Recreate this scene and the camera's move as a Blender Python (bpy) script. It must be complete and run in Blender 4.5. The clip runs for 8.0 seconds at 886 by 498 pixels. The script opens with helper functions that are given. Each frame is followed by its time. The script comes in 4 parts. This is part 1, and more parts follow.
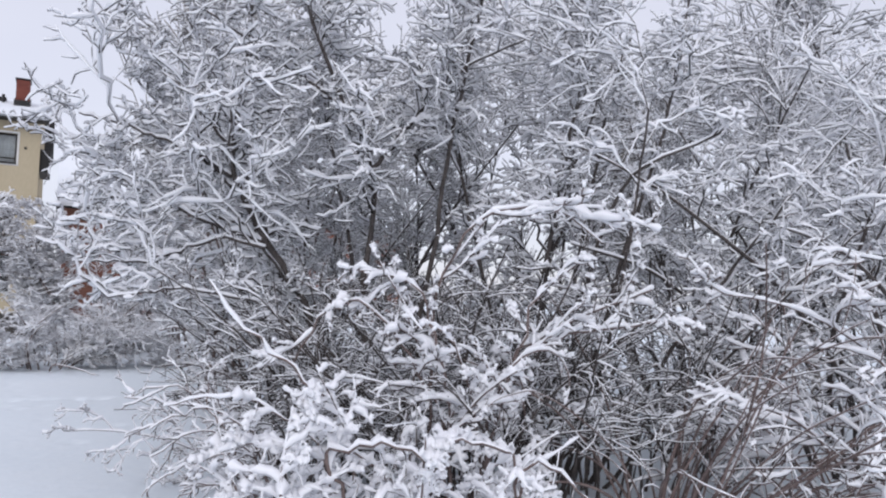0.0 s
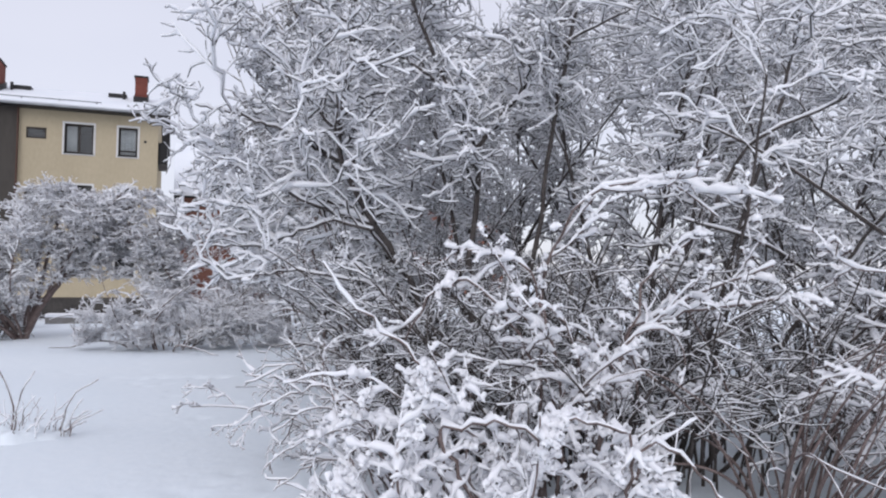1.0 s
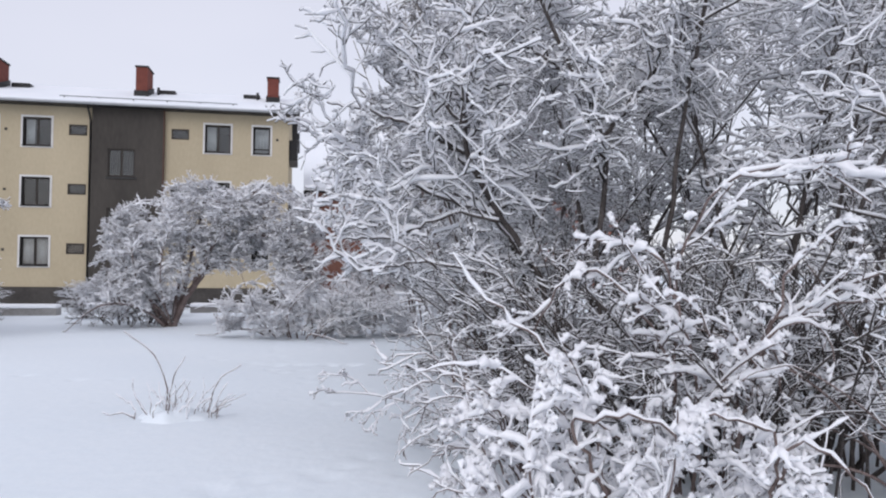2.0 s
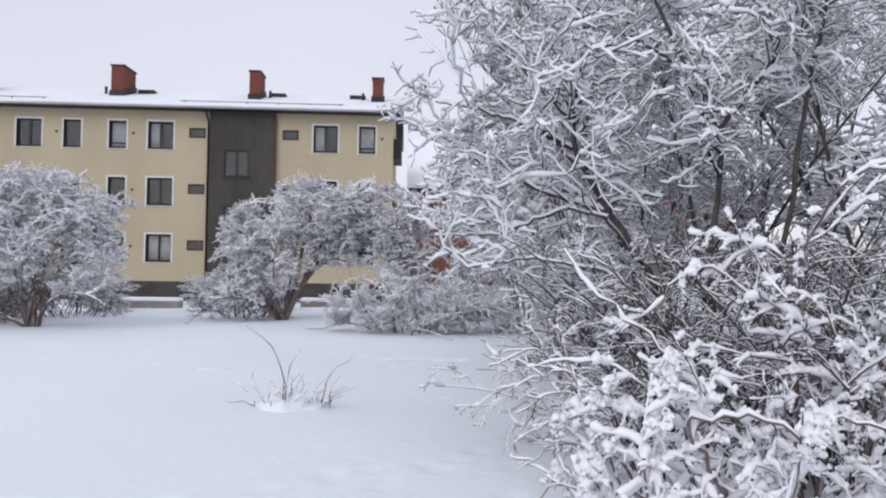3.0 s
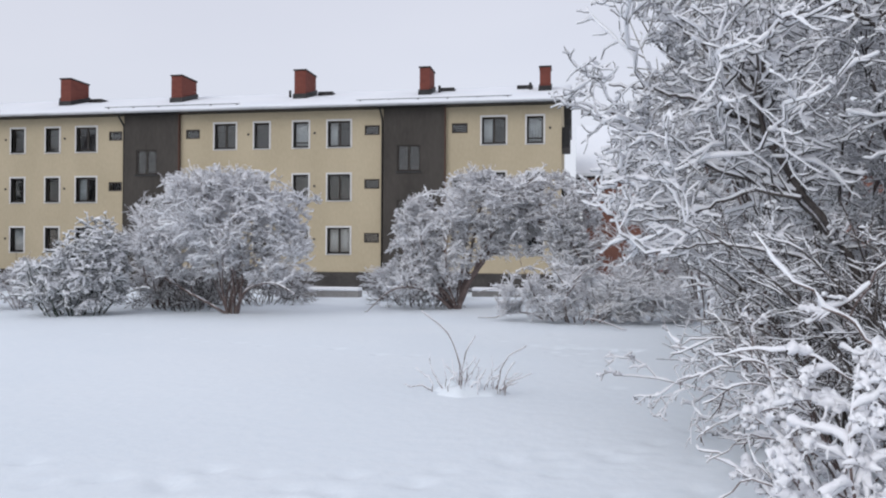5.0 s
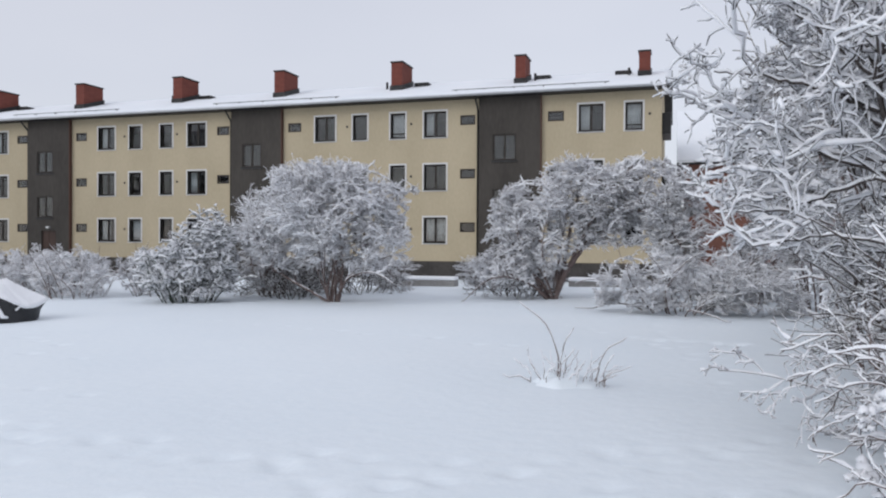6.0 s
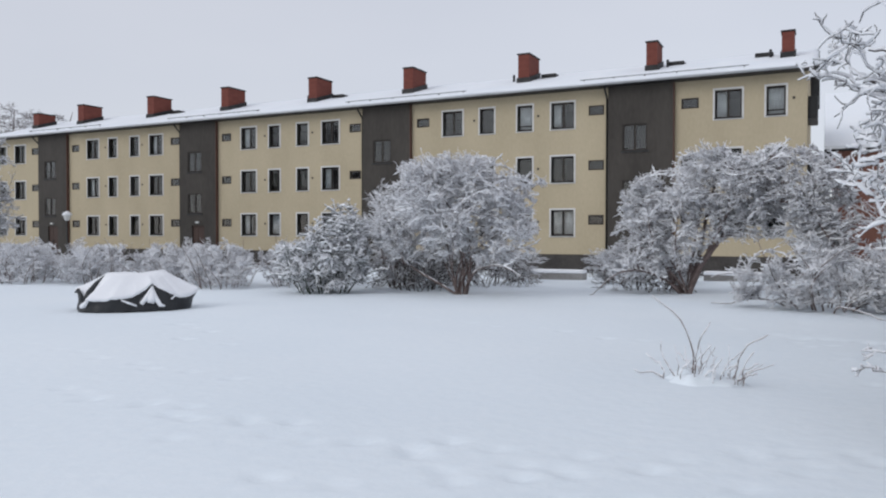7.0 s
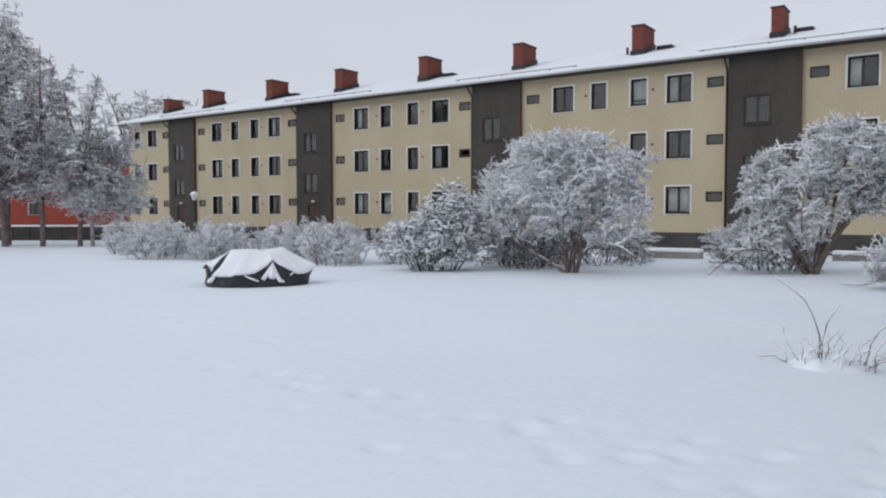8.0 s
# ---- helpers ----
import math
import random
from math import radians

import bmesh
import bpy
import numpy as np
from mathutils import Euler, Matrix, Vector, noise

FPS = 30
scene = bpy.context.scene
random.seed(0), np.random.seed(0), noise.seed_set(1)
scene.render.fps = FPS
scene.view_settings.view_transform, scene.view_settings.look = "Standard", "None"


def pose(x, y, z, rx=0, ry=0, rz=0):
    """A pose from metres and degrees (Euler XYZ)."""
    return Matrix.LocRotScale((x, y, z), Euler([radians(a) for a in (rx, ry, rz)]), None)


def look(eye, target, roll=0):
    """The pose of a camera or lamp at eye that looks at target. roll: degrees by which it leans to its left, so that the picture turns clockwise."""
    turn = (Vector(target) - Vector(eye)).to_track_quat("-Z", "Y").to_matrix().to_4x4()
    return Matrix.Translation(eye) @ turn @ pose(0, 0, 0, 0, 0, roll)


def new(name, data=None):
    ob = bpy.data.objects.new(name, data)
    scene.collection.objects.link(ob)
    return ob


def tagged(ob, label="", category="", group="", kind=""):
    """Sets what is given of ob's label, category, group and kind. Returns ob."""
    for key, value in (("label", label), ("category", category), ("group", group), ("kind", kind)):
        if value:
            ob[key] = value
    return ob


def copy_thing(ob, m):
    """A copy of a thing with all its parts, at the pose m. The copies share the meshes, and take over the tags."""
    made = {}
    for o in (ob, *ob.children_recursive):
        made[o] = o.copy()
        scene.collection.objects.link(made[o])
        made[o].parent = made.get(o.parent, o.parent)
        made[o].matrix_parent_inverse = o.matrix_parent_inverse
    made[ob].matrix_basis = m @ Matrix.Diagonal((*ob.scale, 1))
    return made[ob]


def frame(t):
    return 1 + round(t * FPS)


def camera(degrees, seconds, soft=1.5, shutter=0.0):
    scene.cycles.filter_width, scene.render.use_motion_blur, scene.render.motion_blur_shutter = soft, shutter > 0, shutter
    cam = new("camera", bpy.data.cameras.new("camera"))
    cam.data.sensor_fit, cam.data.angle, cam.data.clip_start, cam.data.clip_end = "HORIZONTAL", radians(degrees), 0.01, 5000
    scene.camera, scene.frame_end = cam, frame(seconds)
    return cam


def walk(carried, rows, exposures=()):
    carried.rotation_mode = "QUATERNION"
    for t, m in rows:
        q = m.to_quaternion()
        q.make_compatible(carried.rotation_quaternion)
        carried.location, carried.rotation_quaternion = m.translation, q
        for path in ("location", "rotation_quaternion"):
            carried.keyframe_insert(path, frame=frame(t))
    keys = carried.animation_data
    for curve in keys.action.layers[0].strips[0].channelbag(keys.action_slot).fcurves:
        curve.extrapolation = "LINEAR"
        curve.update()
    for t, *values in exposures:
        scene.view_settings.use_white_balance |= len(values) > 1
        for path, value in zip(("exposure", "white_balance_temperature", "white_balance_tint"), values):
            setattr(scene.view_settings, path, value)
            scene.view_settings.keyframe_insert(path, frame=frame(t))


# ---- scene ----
cam = camera(60.68, 8.0, soft=2.1)
# seconds, x, y, z, yaw, pitch, roll: a slow turn to the left at arm's length
ROWS = [
    (0.0, 0.123, 0.036, 1.645, -27.22, 3.89, -1.47),
    (0.5, 0.099, 0.050, 1.647, -24.11, 2.65, -1.37),
    (1.0, 0.089, 0.078, 1.629, -19.63, 2.34, -0.81),
    (1.5, 0.066, 0.080, 1.628, -14.99, 1.93, -0.52),
    (3.0, -0.025, 0.024, 1.622, -2.84, 1.21, -0.91),
    (3.5, -0.057, -0.014, 1.605, 0.18, 1.20, -0.46),
    (4.0, -0.050, -0.007, 1.621, 3.87, 0.59, -0.54),
    (4.5, -0.061, 0.025, 1.588, 6.82, 0.54, -0.41),
    (6.0, -0.095, -0.070, 1.627, 17.03, -0.54, -0.26),
    (6.5, -0.108, -0.087, 1.612, 21.31, -0.85, -0.13),
    (7.0, -0.103, -0.119, 1.624, 26.58, -1.09, -0.07),
    (7.5, -0.098, -0.135, 1.623, 30.83, -1.99, 0.06),
    (8.0, -0.100, -0.158, 1.631, 34.81, -2.76, 0.10),
]
walk(cam, [(t, pose(x, y, z, 90 + pitch, roll, yaw)) for t, x, y, z, yaw, pitch, roll in ROWS],
     exposures=[(0.0, 0.08, 6080, 13), (3.5, 0.08, 6170, 12), (8.0, -0.16, 6130, 8)])

# ---------------------------------------------------------------- sky and light
world = bpy.data.worlds.new("world")
scene.world = world
world.use_nodes = True
wn, wl = world.node_tree.nodes, world.node_tree.links
wn.clear()
SUN_EL, SUN_ROT = radians(32), radians(200)
sky = wn.new("ShaderNodeTexSky")
sky.sky_type, sky.sun_disc, sky.sun_elevation, sky.sun_rotation = "NISHITA", False, SUN_EL, SUN_ROT
w_sky = wn.new("ShaderNodeBackground")
w_sky.inputs[1].default_value = 0.02
w_cloud = wn.new("ShaderNodeBackground")
w_cloud.inputs[1].default_value = 0.69
w_coord = wn.new("ShaderNodeTexCoord")
w_map = wn.new("ShaderNodeMapping")
w_map.inputs["Scale"].default_value = (1.0, 1.0, 3.0)
w_noise = wn.new("ShaderNodeTexNoise")
w_noise.inputs["Scale"].default_value, w_noise.inputs["Detail"].default_value = 1.6, 3.0
w_ramp = wn.new("ShaderNodeValToRGB")
w_ramp.color_ramp.elements[0].position, w_ramp.color_ramp.elements[0].color = 0.3, (0.905, 0.89, 0.94, 1)
w_ramp.color_ramp.elements[1].position, w_ramp.color_ramp.elements[1].color = 0.7, (0.985, 0.96, 0.995, 1)
w_add = wn.new("ShaderNodeAddShader")
w_out = wn.new("ShaderNodeOutputWorld")
wl.new(sky.outputs[0], w_sky.inputs[0])
wl.new(w_coord.outputs["Generated"], w_map.inputs[0])
wl.new(w_map.outputs[0], w_noise.inputs[0])
wl.new(w_noise.outputs[0], w_ramp.inputs[0])
wl.new(w_ramp.outputs[0], w_cloud.inputs[0])
wl.new(w_sky.outputs[0], w_add.inputs[0])
wl.new(w_cloud.outputs[0], w_add.inputs[1])
wl.new(w_add.outputs[0], w_out.inputs[0])
sun_data = bpy.data.lights.new("sun", "SUN")
sun_data.energy, sun_data.angle, sun_data.color = 0.9, radians(40), (1.0, 0.96, 0.9)
sun = new("sun", sun_data)
sun.matrix_world = look((0, 0, 30), (12, 20, 30 - 23.3 * math.tan(radians(32))))


# ---------------------------------------------------------------- materials
def material(name, low, high, scale=3.0, rough=0.8, bump=0.0, fine=40.0, metal=0.0, bump_scale=None, spec=0.3, island=0.0, stretch=(1, 1, 1)):
    """A surface whose colour goes from low to high by a coarse and a fine noise, with fine relief."""
    m = bpy.data.materials.new(name)
    m.use_nodes = True
    n, l = m.node_tree.nodes, m.node_tree.links
    b = n["Principled BSDF"]
    b.inputs["Roughness"].default_value, b.inputs["Metallic"].default_value = rough, metal
    b.inputs["Specular IOR Level"].default_value = spec
    geo = n.new("ShaderNodeTexCoord")
    mp = n.new("ShaderNodeMapping")
    mp.inputs["Scale"].default_value = stretch
    l.new(geo.outputs["Object"], mp.inputs[0])
    a, f = n.new("ShaderNodeTexNoise"), n.new("ShaderNodeTexNoise")
    a.inputs["Scale"].default_value, a.inputs["Detail"].default_value = scale, 4.0
    f.inputs["Scale"].default_value, f.inputs["Detail"].default_value = fine, 3.0
    l.new(mp.outputs[0], a.inputs[0])
    l.new(mp.outputs[0], f.inputs[0])
    mix = n.new("ShaderNodeMath")
    mix.operation = "MULTIPLY_ADD"
    mix.inputs[1].default_value = 0.4
    l.new(f.outputs[0], mix.inputs[0])
    half = n.new("ShaderNodeMath")
    half.operation = "MULTIPLY"
    half.inputs[1].default_value = 0.6
    l.new(a.outputs[0], half.inputs[0])
    l.new(half.outputs[0], mix.inputs[2])
    fac = mix.outputs[0]
    if island:
        isl = n.new("ShaderNodeNewGeometry")
        add = n.new("ShaderNodeMath")
        add.operation = "MULTIPLY_ADD"
        add.inputs[1].default_value = island
        l.new(isl.outputs["Random Per Island"], add.inputs[0])
        sub = n.new("ShaderNodeMath")
        sub.operation = "SUBTRACT"
        sub.inputs[1].default_value = island / 2
        l.new(fac, sub.inputs[0])
        l.new(sub.outputs[0], add.inputs[2])
        fac = add.outputs[0]
    ramp = n.new("ShaderNodeValToRGB")
    ramp.color_ramp.elements[0].position, ramp.color_ramp.elements[0].color = 0.32, (*low, 1)
    ramp.color_ramp.elements[1].position, ramp.color_ramp.elements[1].color = 0.68, (*high, 1)
    l.new(fac, ramp.inputs[0])
    l.new(ramp.outputs[0], b.inputs["Base Color"])
    if bump:
        bp, bn = n.new("ShaderNodeBump"), n.new("ShaderNodeTexNoise")
        bn.inputs["Scale"].default_value, bn.inputs["Detail"].default_value = bump_scale or fine, 5.0
        bp.inputs["Strength"].default_value, bp.inputs["Distance"].default_value = bump, 0.02
        l.new(mp.outputs[0], bn.inputs[0])
        l.new(bn.outputs[0], bp.inputs["Height"])
        l.new(bp.outputs[0], b.inputs["Normal"])
    return m


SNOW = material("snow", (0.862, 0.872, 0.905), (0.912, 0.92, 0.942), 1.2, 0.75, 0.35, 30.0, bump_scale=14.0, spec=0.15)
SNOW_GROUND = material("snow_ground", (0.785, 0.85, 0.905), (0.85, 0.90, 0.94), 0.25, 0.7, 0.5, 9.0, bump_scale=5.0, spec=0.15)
SNOW_ROOF = material("snow_roof", (0.80, 0.835, 0.885), (0.87, 0.89, 0.92), 0.5, 0.75, 0.3, 8.0, spec=0.15)
BARK = material("bark", (0.035, 0.031, 0.030), (0.115, 0.10, 0.094), 5.0, 0.9, 0.6, 40.0, island=0.5)
BARK_BROWN = material("bark_brown", (0.062, 0.046, 0.043), (0.23, 0.178, 0.165), 5.0, 0.9, 0.6, 40.0, island=0.5)
BARK_PALE = material("bark_pale", (0.10, 0.09, 0.085), (0.42, 0.40, 0.38), 3.0, 0.9, 0.5, 20.0, island=0.3)
NEEDLES = material("needles", (0.025, 0.034, 0.028), (0.06, 0.075, 0.06), 5.0, 0.85, 0.0, 40.0, island=0.5)
PLASTER = material("plaster", (0.415, 0.352, 0.243), (0.495, 0.422, 0.296), 0.5, 0.9, 0.35, 9.0, bump_scale=60.0, spec=0.15, stretch=(1, 1, 0.5))
PLASTER_WHITE = material("plaster_white", (0.56, 0.55, 0.53), (0.70, 0.69, 0.67), 2.0, 0.85, 0.2, 30.0)
CLADDING = material("cladding", (0.041, 0.036, 0.031), (0.067, 0.059, 0.051), 0.8, 0.75, 0.2, 8.0, stretch=(1, 1, 0.3))
CLADDING_RED = material("cladding_red", (0.075, 0.040, 0.030), (0.11, 0.06, 0.045), 0.8, 0.75, 0.2, 8.0)
DOOR_BROWN = material("door_brown", (0.045, 0.028, 0.022), (0.07, 0.042, 0.033), 0.8, 0.6, 0.2, 8.0)
PLINTH = material("plinth", (0.040, 0.036, 0.034), (0.085, 0.078, 0.072), 1.0, 0.9, 0.4, 10.0)
SASH = material("sash", (0.022, 0.018, 0.016), (0.045, 0.037, 0.032), 3.0, 0.55, 0.1, 30.0)
BRICK_RED = material("brick_red", (0.125, 0.040, 0.031), (0.20, 0.064, 0.047), 2.0, 0.9, 0.5, 14.0, bump_scale=18.0, stretch=(1, 1, 3))
RED_WALL = material("red_wall", (0.26, 0.055, 0.040), (0.35, 0.080, 0.055), 0.4, 0.9, 0.3, 6.0)
ORANGE_WALL = material("orange_wall", (0.20, 0.098, 0.075), (0.29, 0.14, 0.105), 0.5, 0.9, 0.3, 6.0)
METAL_DARK = material("metal_dark", (0.018, 0.018, 0.019), (0.045, 0.044, 0.044), 2.0, 0.5, 0.1, 20.0, metal=0.3)
ZINC = material("zinc", (0.32, 0.33, 0.34), (0.48, 0.49, 0.50), 2.0, 0.5, 0.1, 20.0, metal=0.2)
TARP = material("tarp", (0.007, 0.008, 0.010), (0.022, 0.024, 0.028), 2.0, 0.42, 0.5, 18.0, bump_scale=7.0, spec=0.5)
CONCRETE = material("concrete", (0.20, 0.19, 0.18), (0.33, 0.32, 0.31), 1.5, 0.9, 0.4, 12.0)
# near-black rooms behind the panes: the dimness indoors is put into the colour
INSIDE_UNLIT = material("inside", (0.022, 0.023, 0.026), (0.04, 0.041, 0.045), 1.0, 0.9)
CURTAIN = material("curtain", (0.55, 0.55, 0.55), (0.75, 0.75, 0.74), 3.0, 0.9, 0.1, 20.0)
LAMP_GLASS = material("lamp_glass", (0.55, 0.55, 0.53), (0.7, 0.7, 0.68), 3.0, 0.3)
GLASS = bpy.data.materials.new("glass")
GLASS.use_nodes = True
gb = GLASS.node_tree.nodes["Principled BSDF"]
gb.inputs["Base Color"].default_value = (0.84, 0.88, 0.89, 1)
gb.inputs["Roughness"].default_value, gb.inputs["Transmission Weight"].default_value, gb.inputs["IOR"].default_value = 0.03, 1.0, 1.6


# ---------------------------------------------------------------- mesh helpers
def mesh_object(name, me, mat, parent=None, label=""):
    ob = new(name, me)
    if mat and not me.materials:
        me.materials.append(mat)
    if parent:
        ob.parent = parent
    if label:
        tagged(ob, label)
    return ob


def part(name, bm, mat, parent=None, label="", smooth=False):
    me = bpy.data.meshes.new(name)
    bm.to_mesh(me)
    bm.free()
    if smooth:
        me.polygons.foreach_set("use_smooth", [True] * len(me.polygons))
    return mesh_object(name, me, mat, parent, label)


def again(ob, x, y, z, parent=None):
    """Another part on the same mesh, with its sub-parts."""
    o = ob.copy()
    scene.collection.objects.link(o)
    o.parent = parent or ob.parent
    o.location = (x, y, z)
    for c in ob.children:
        k = c.copy()
        scene.collection.objects.link(k)
        k.parent = o
    return o


def box(bm, x0, x1, y0, y1, z0, z1, bevel=0.0):
    vs = [bm.verts.new((x, y, z)) for z in (z0, z1) for y in (y0, y1) for x in (x0, x1)]
    fs = [bm.faces.new([vs[i] for i in q]) for q in ((0, 2, 3, 1), (4, 5, 7, 6), (0, 1, 5, 4), (2, 6, 7, 3), (0, 4, 6, 2), (1, 3, 7, 5))]
    if bevel:
        es = list({e for f in fs for e in f.edges})
        bmesh.ops.bevel(bm, geom=es, offset=bevel, segments=2, affect="EDGES", profile=0.6)
    return bm


def boxes(*rows, bevel=0.0):
    bm = bmesh.new()
    for r in rows:
        box(bm, *r, bevel=bevel)
    return bm


def tube_bm(points, radii, sides=8):
    bm = bmesh.new()
    rings = []
    for i, p in enumerate(points):
        a, b = Vector(points[max(i - 1, 0)]), Vector(points[min(i + 1, len(points) - 1)])
        t = (b - a).normalized()
        u = t.cross(Vector((0, 0, 1)) if abs(t.z) < 0.9 else Vector((1, 0, 0))).normalized()
        w = t.cross(u)
        rings.append([bm.verts.new(Vector(p) + radii[i] * (math.cos(k * math.tau / sides) * u + math.sin(k * math.tau / sides) * w)) for k in range(sides)])
    for r, s in zip(rings, rings[1:]):
        for k in range(sides):
            bm.faces.new((r[k], r[(k + 1) % sides], s[(k + 1) % sides], s[k]))
    bm.faces.new(rings[0][::-1])
    bm.faces.new(rings[-1])
    bmesh.ops.recalc_face_normals(bm, faces=bm.faces)
    return bm


def mesh_from_arrays(name, verts, quads):
    me = bpy.data.meshes.new(name)
    me.vertices.add(len(verts))
    me.vertices.foreach_set("co", np.ascontiguousarray(verts, np.float32).ravel())
    me.loops.add(quads.size)
    me.loops.foreach_set("vertex_index", np.ascontiguousarray(quads, np.int32).ravel())
    me.polygons.add(len(quads))
    me.polygons.foreach_set("loop_start", np.arange(0, quads.size, 4, dtype=np.int32))
    me.polygons.foreach_set("use_smooth", np.ones(len(quads), bool))
    me.update(calc_edges=True)
    return me


def unit(v):
    return v / np.maximum(np.linalg.norm(v, axis=-1, keepdims=True), 1e-9)


def tubes(pts, rad, sides, squash=1.0):
    """Vertices and faces of many tapered tubes: pts (n, k, 3), rad (n, k)."""
    n, k, _ = pts.shape
    tan = unit(np.gradient(pts, axis=1))
    ref = np.eye(3)[np.abs(tan).max(1).argmin(1)][:, None, :]
    u = unit(np.cross(tan, ref))
    w = np.cross(u, tan)
    a = np.arange(sides) * math.tau / sides
    ring = pts[:, :, None, :] + rad[:, :, None, None] * (np.cos(a)[:, None] * u[:, :, None, :] + squash * np.sin(a)[:, None] * w[:, :, None, :])
    verts = ring.reshape(-1, 3)
    base = (np.arange(n)[:, None] * k + np.arange(k - 1)[None, :])[..., None] * sides
    i, j = np.arange(sides), (np.arange(sides) + 1) % sides
    quads = np.stack([base + i, base + sides + i, base + sides + j, base + j], -1).reshape(-1, 4)
    return verts, quads


def joined(name, sets):
    vs, qs, at = [], [], 0
    for v, q in sets:
        vs.append(v)
        qs.append(q + at)
        at += len(v)
    return mesh_from_arrays(name, np.concatenate(vs), np.concatenate(qs))


# ---------------------------------------------------------------- growth of shrubs and trees
def grow(rng, start, way, length, r0, r1, k, wander, pull):
    """Branches that wander from start along way; pull bends them up (above 0) or down."""
    n = len(start)
    pts = np.zeros((n, k, 3))
    pts[:, 0] = start
    d = unit(way)
    step = (length / (k - 1))[:, None]
    curl = rng.normal(0, wander * 0.9, (n, 3))
    for i in range(1, k):
        d = unit(d + curl + rng.normal(0, wander, (n, 3)) + np.array([0, 0, 1.0]) * pull)
        pts[:, i] = pts[:, i - 1] + d * step
    pts[:, 1:, 2] = np.maximum(pts[:, 1:, 2], 0.03)
    rad = r0[:, None] * (1 - np.linspace(0, 1, k)) + r1[:, None] * np.linspace(0, 1, k)
    return pts, rad


def sprout(rng, pts, rad, count, lo, hi, angle, flat=0.0):
    """Starts, ways and radii of side shoots along branches: count on each, between the shares lo and hi of its length."""
    n, k, _ = pts.shape
    t = (lo + (hi - lo) * (np.arange(count)[None, :] + rng.random((n, count))) / count) * (k - 1)
    i = np.minimum(t.astype(int), k - 2)
    f = (t - i)[..., None]
    rows = np.arange(n)[:, None]
    p = pts[rows, i] * (1 - f) + pts[rows, i + 1] * f
    tan = unit(pts[rows, i + 1] - pts[rows, i])
    side = rng.normal(0, 1, (n, count, 3))
    side[..., 2] *= 1 - flat
    side = unit(side - tan * (side * tan).sum(-1, keepdims=True))
    a = np.radians(angle) * (0.7 + 0.6 * rng.random((n, count, 1)))
    way = tan * np.cos(a) + side * np.sin(a)
    r = rad[rows, i] * (1 - f[..., 0]) + rad[rows, i + 1] * f[..., 0]
    return p.reshape(-1, 3), way.reshape(-1, 3), r.reshape(-1), t.reshape(-1) / (k - 1)


def snow_on(rng, pts, rad, depth, sides, lump=0.35, hold=0.18, seat=0.8, tip=0.65):
    """Snow that lies along the upper side of branches; upright ones hold little of it."""
    tan = unit(np.gradient(pts, axis=1))
    level = np.sqrt(np.clip(1 - tan[..., 2] ** 2, 0, 1))
    n, k, _ = pts.shape
    s = depth * (hold + (1 - hold) * level ** 1.6) * (1 + lump * rng.normal(0, 1, (n, k))).clip(0.3, 2.0)
    s = s * (rng.random((n, 1)) * 0.5 + 0.75) * np.linspace(1.15, tip, k)[None]
    p = pts.copy()
    p[..., 2] += rad * 0.3 + s * seat
    if sides > 3:
        p = np.concatenate([p, p[:, -1:] + tan[:, -1:] * s[:, -1:, None] * 0.6], 1)
        s = np.concatenate([s, s[:, -1:] * 0.45], 1)
    s[:, 0] *= 0.7
    return tubes(p, s, sides)


def smooth_path(rng, points, k, jitter):
    """A branch of k points through a few given ones."""
    q = np.array(points, float)
    d = np.concatenate([[0], np.cumsum(np.linalg.norm(np.diff(q, axis=0), axis=1))])
    t = np.linspace(0, d[-1], k)
    p = np.stack([np.interp(t, d, q[:, i]) for i in range(3)], 1)
    p[1:-1] = (p[:-2] + 2 * p[1:-1] + p[2:]) / 4
    p[1:-1] += rng.normal(0, jitter, (k - 2, 3))
    return p[None], d[-1]


def inside(p, env):
    hit = np.zeros(len(p), bool)
    for cx, cy, cz, rx, ry, rz in env:
        hit |= ((p[:, 0] - cx) / rx) ** 2 + ((p[:, 1] - cy) / ry) ** 2 + ((p[:, 2] - cz) / rz) ** 2 < 1
    return hit


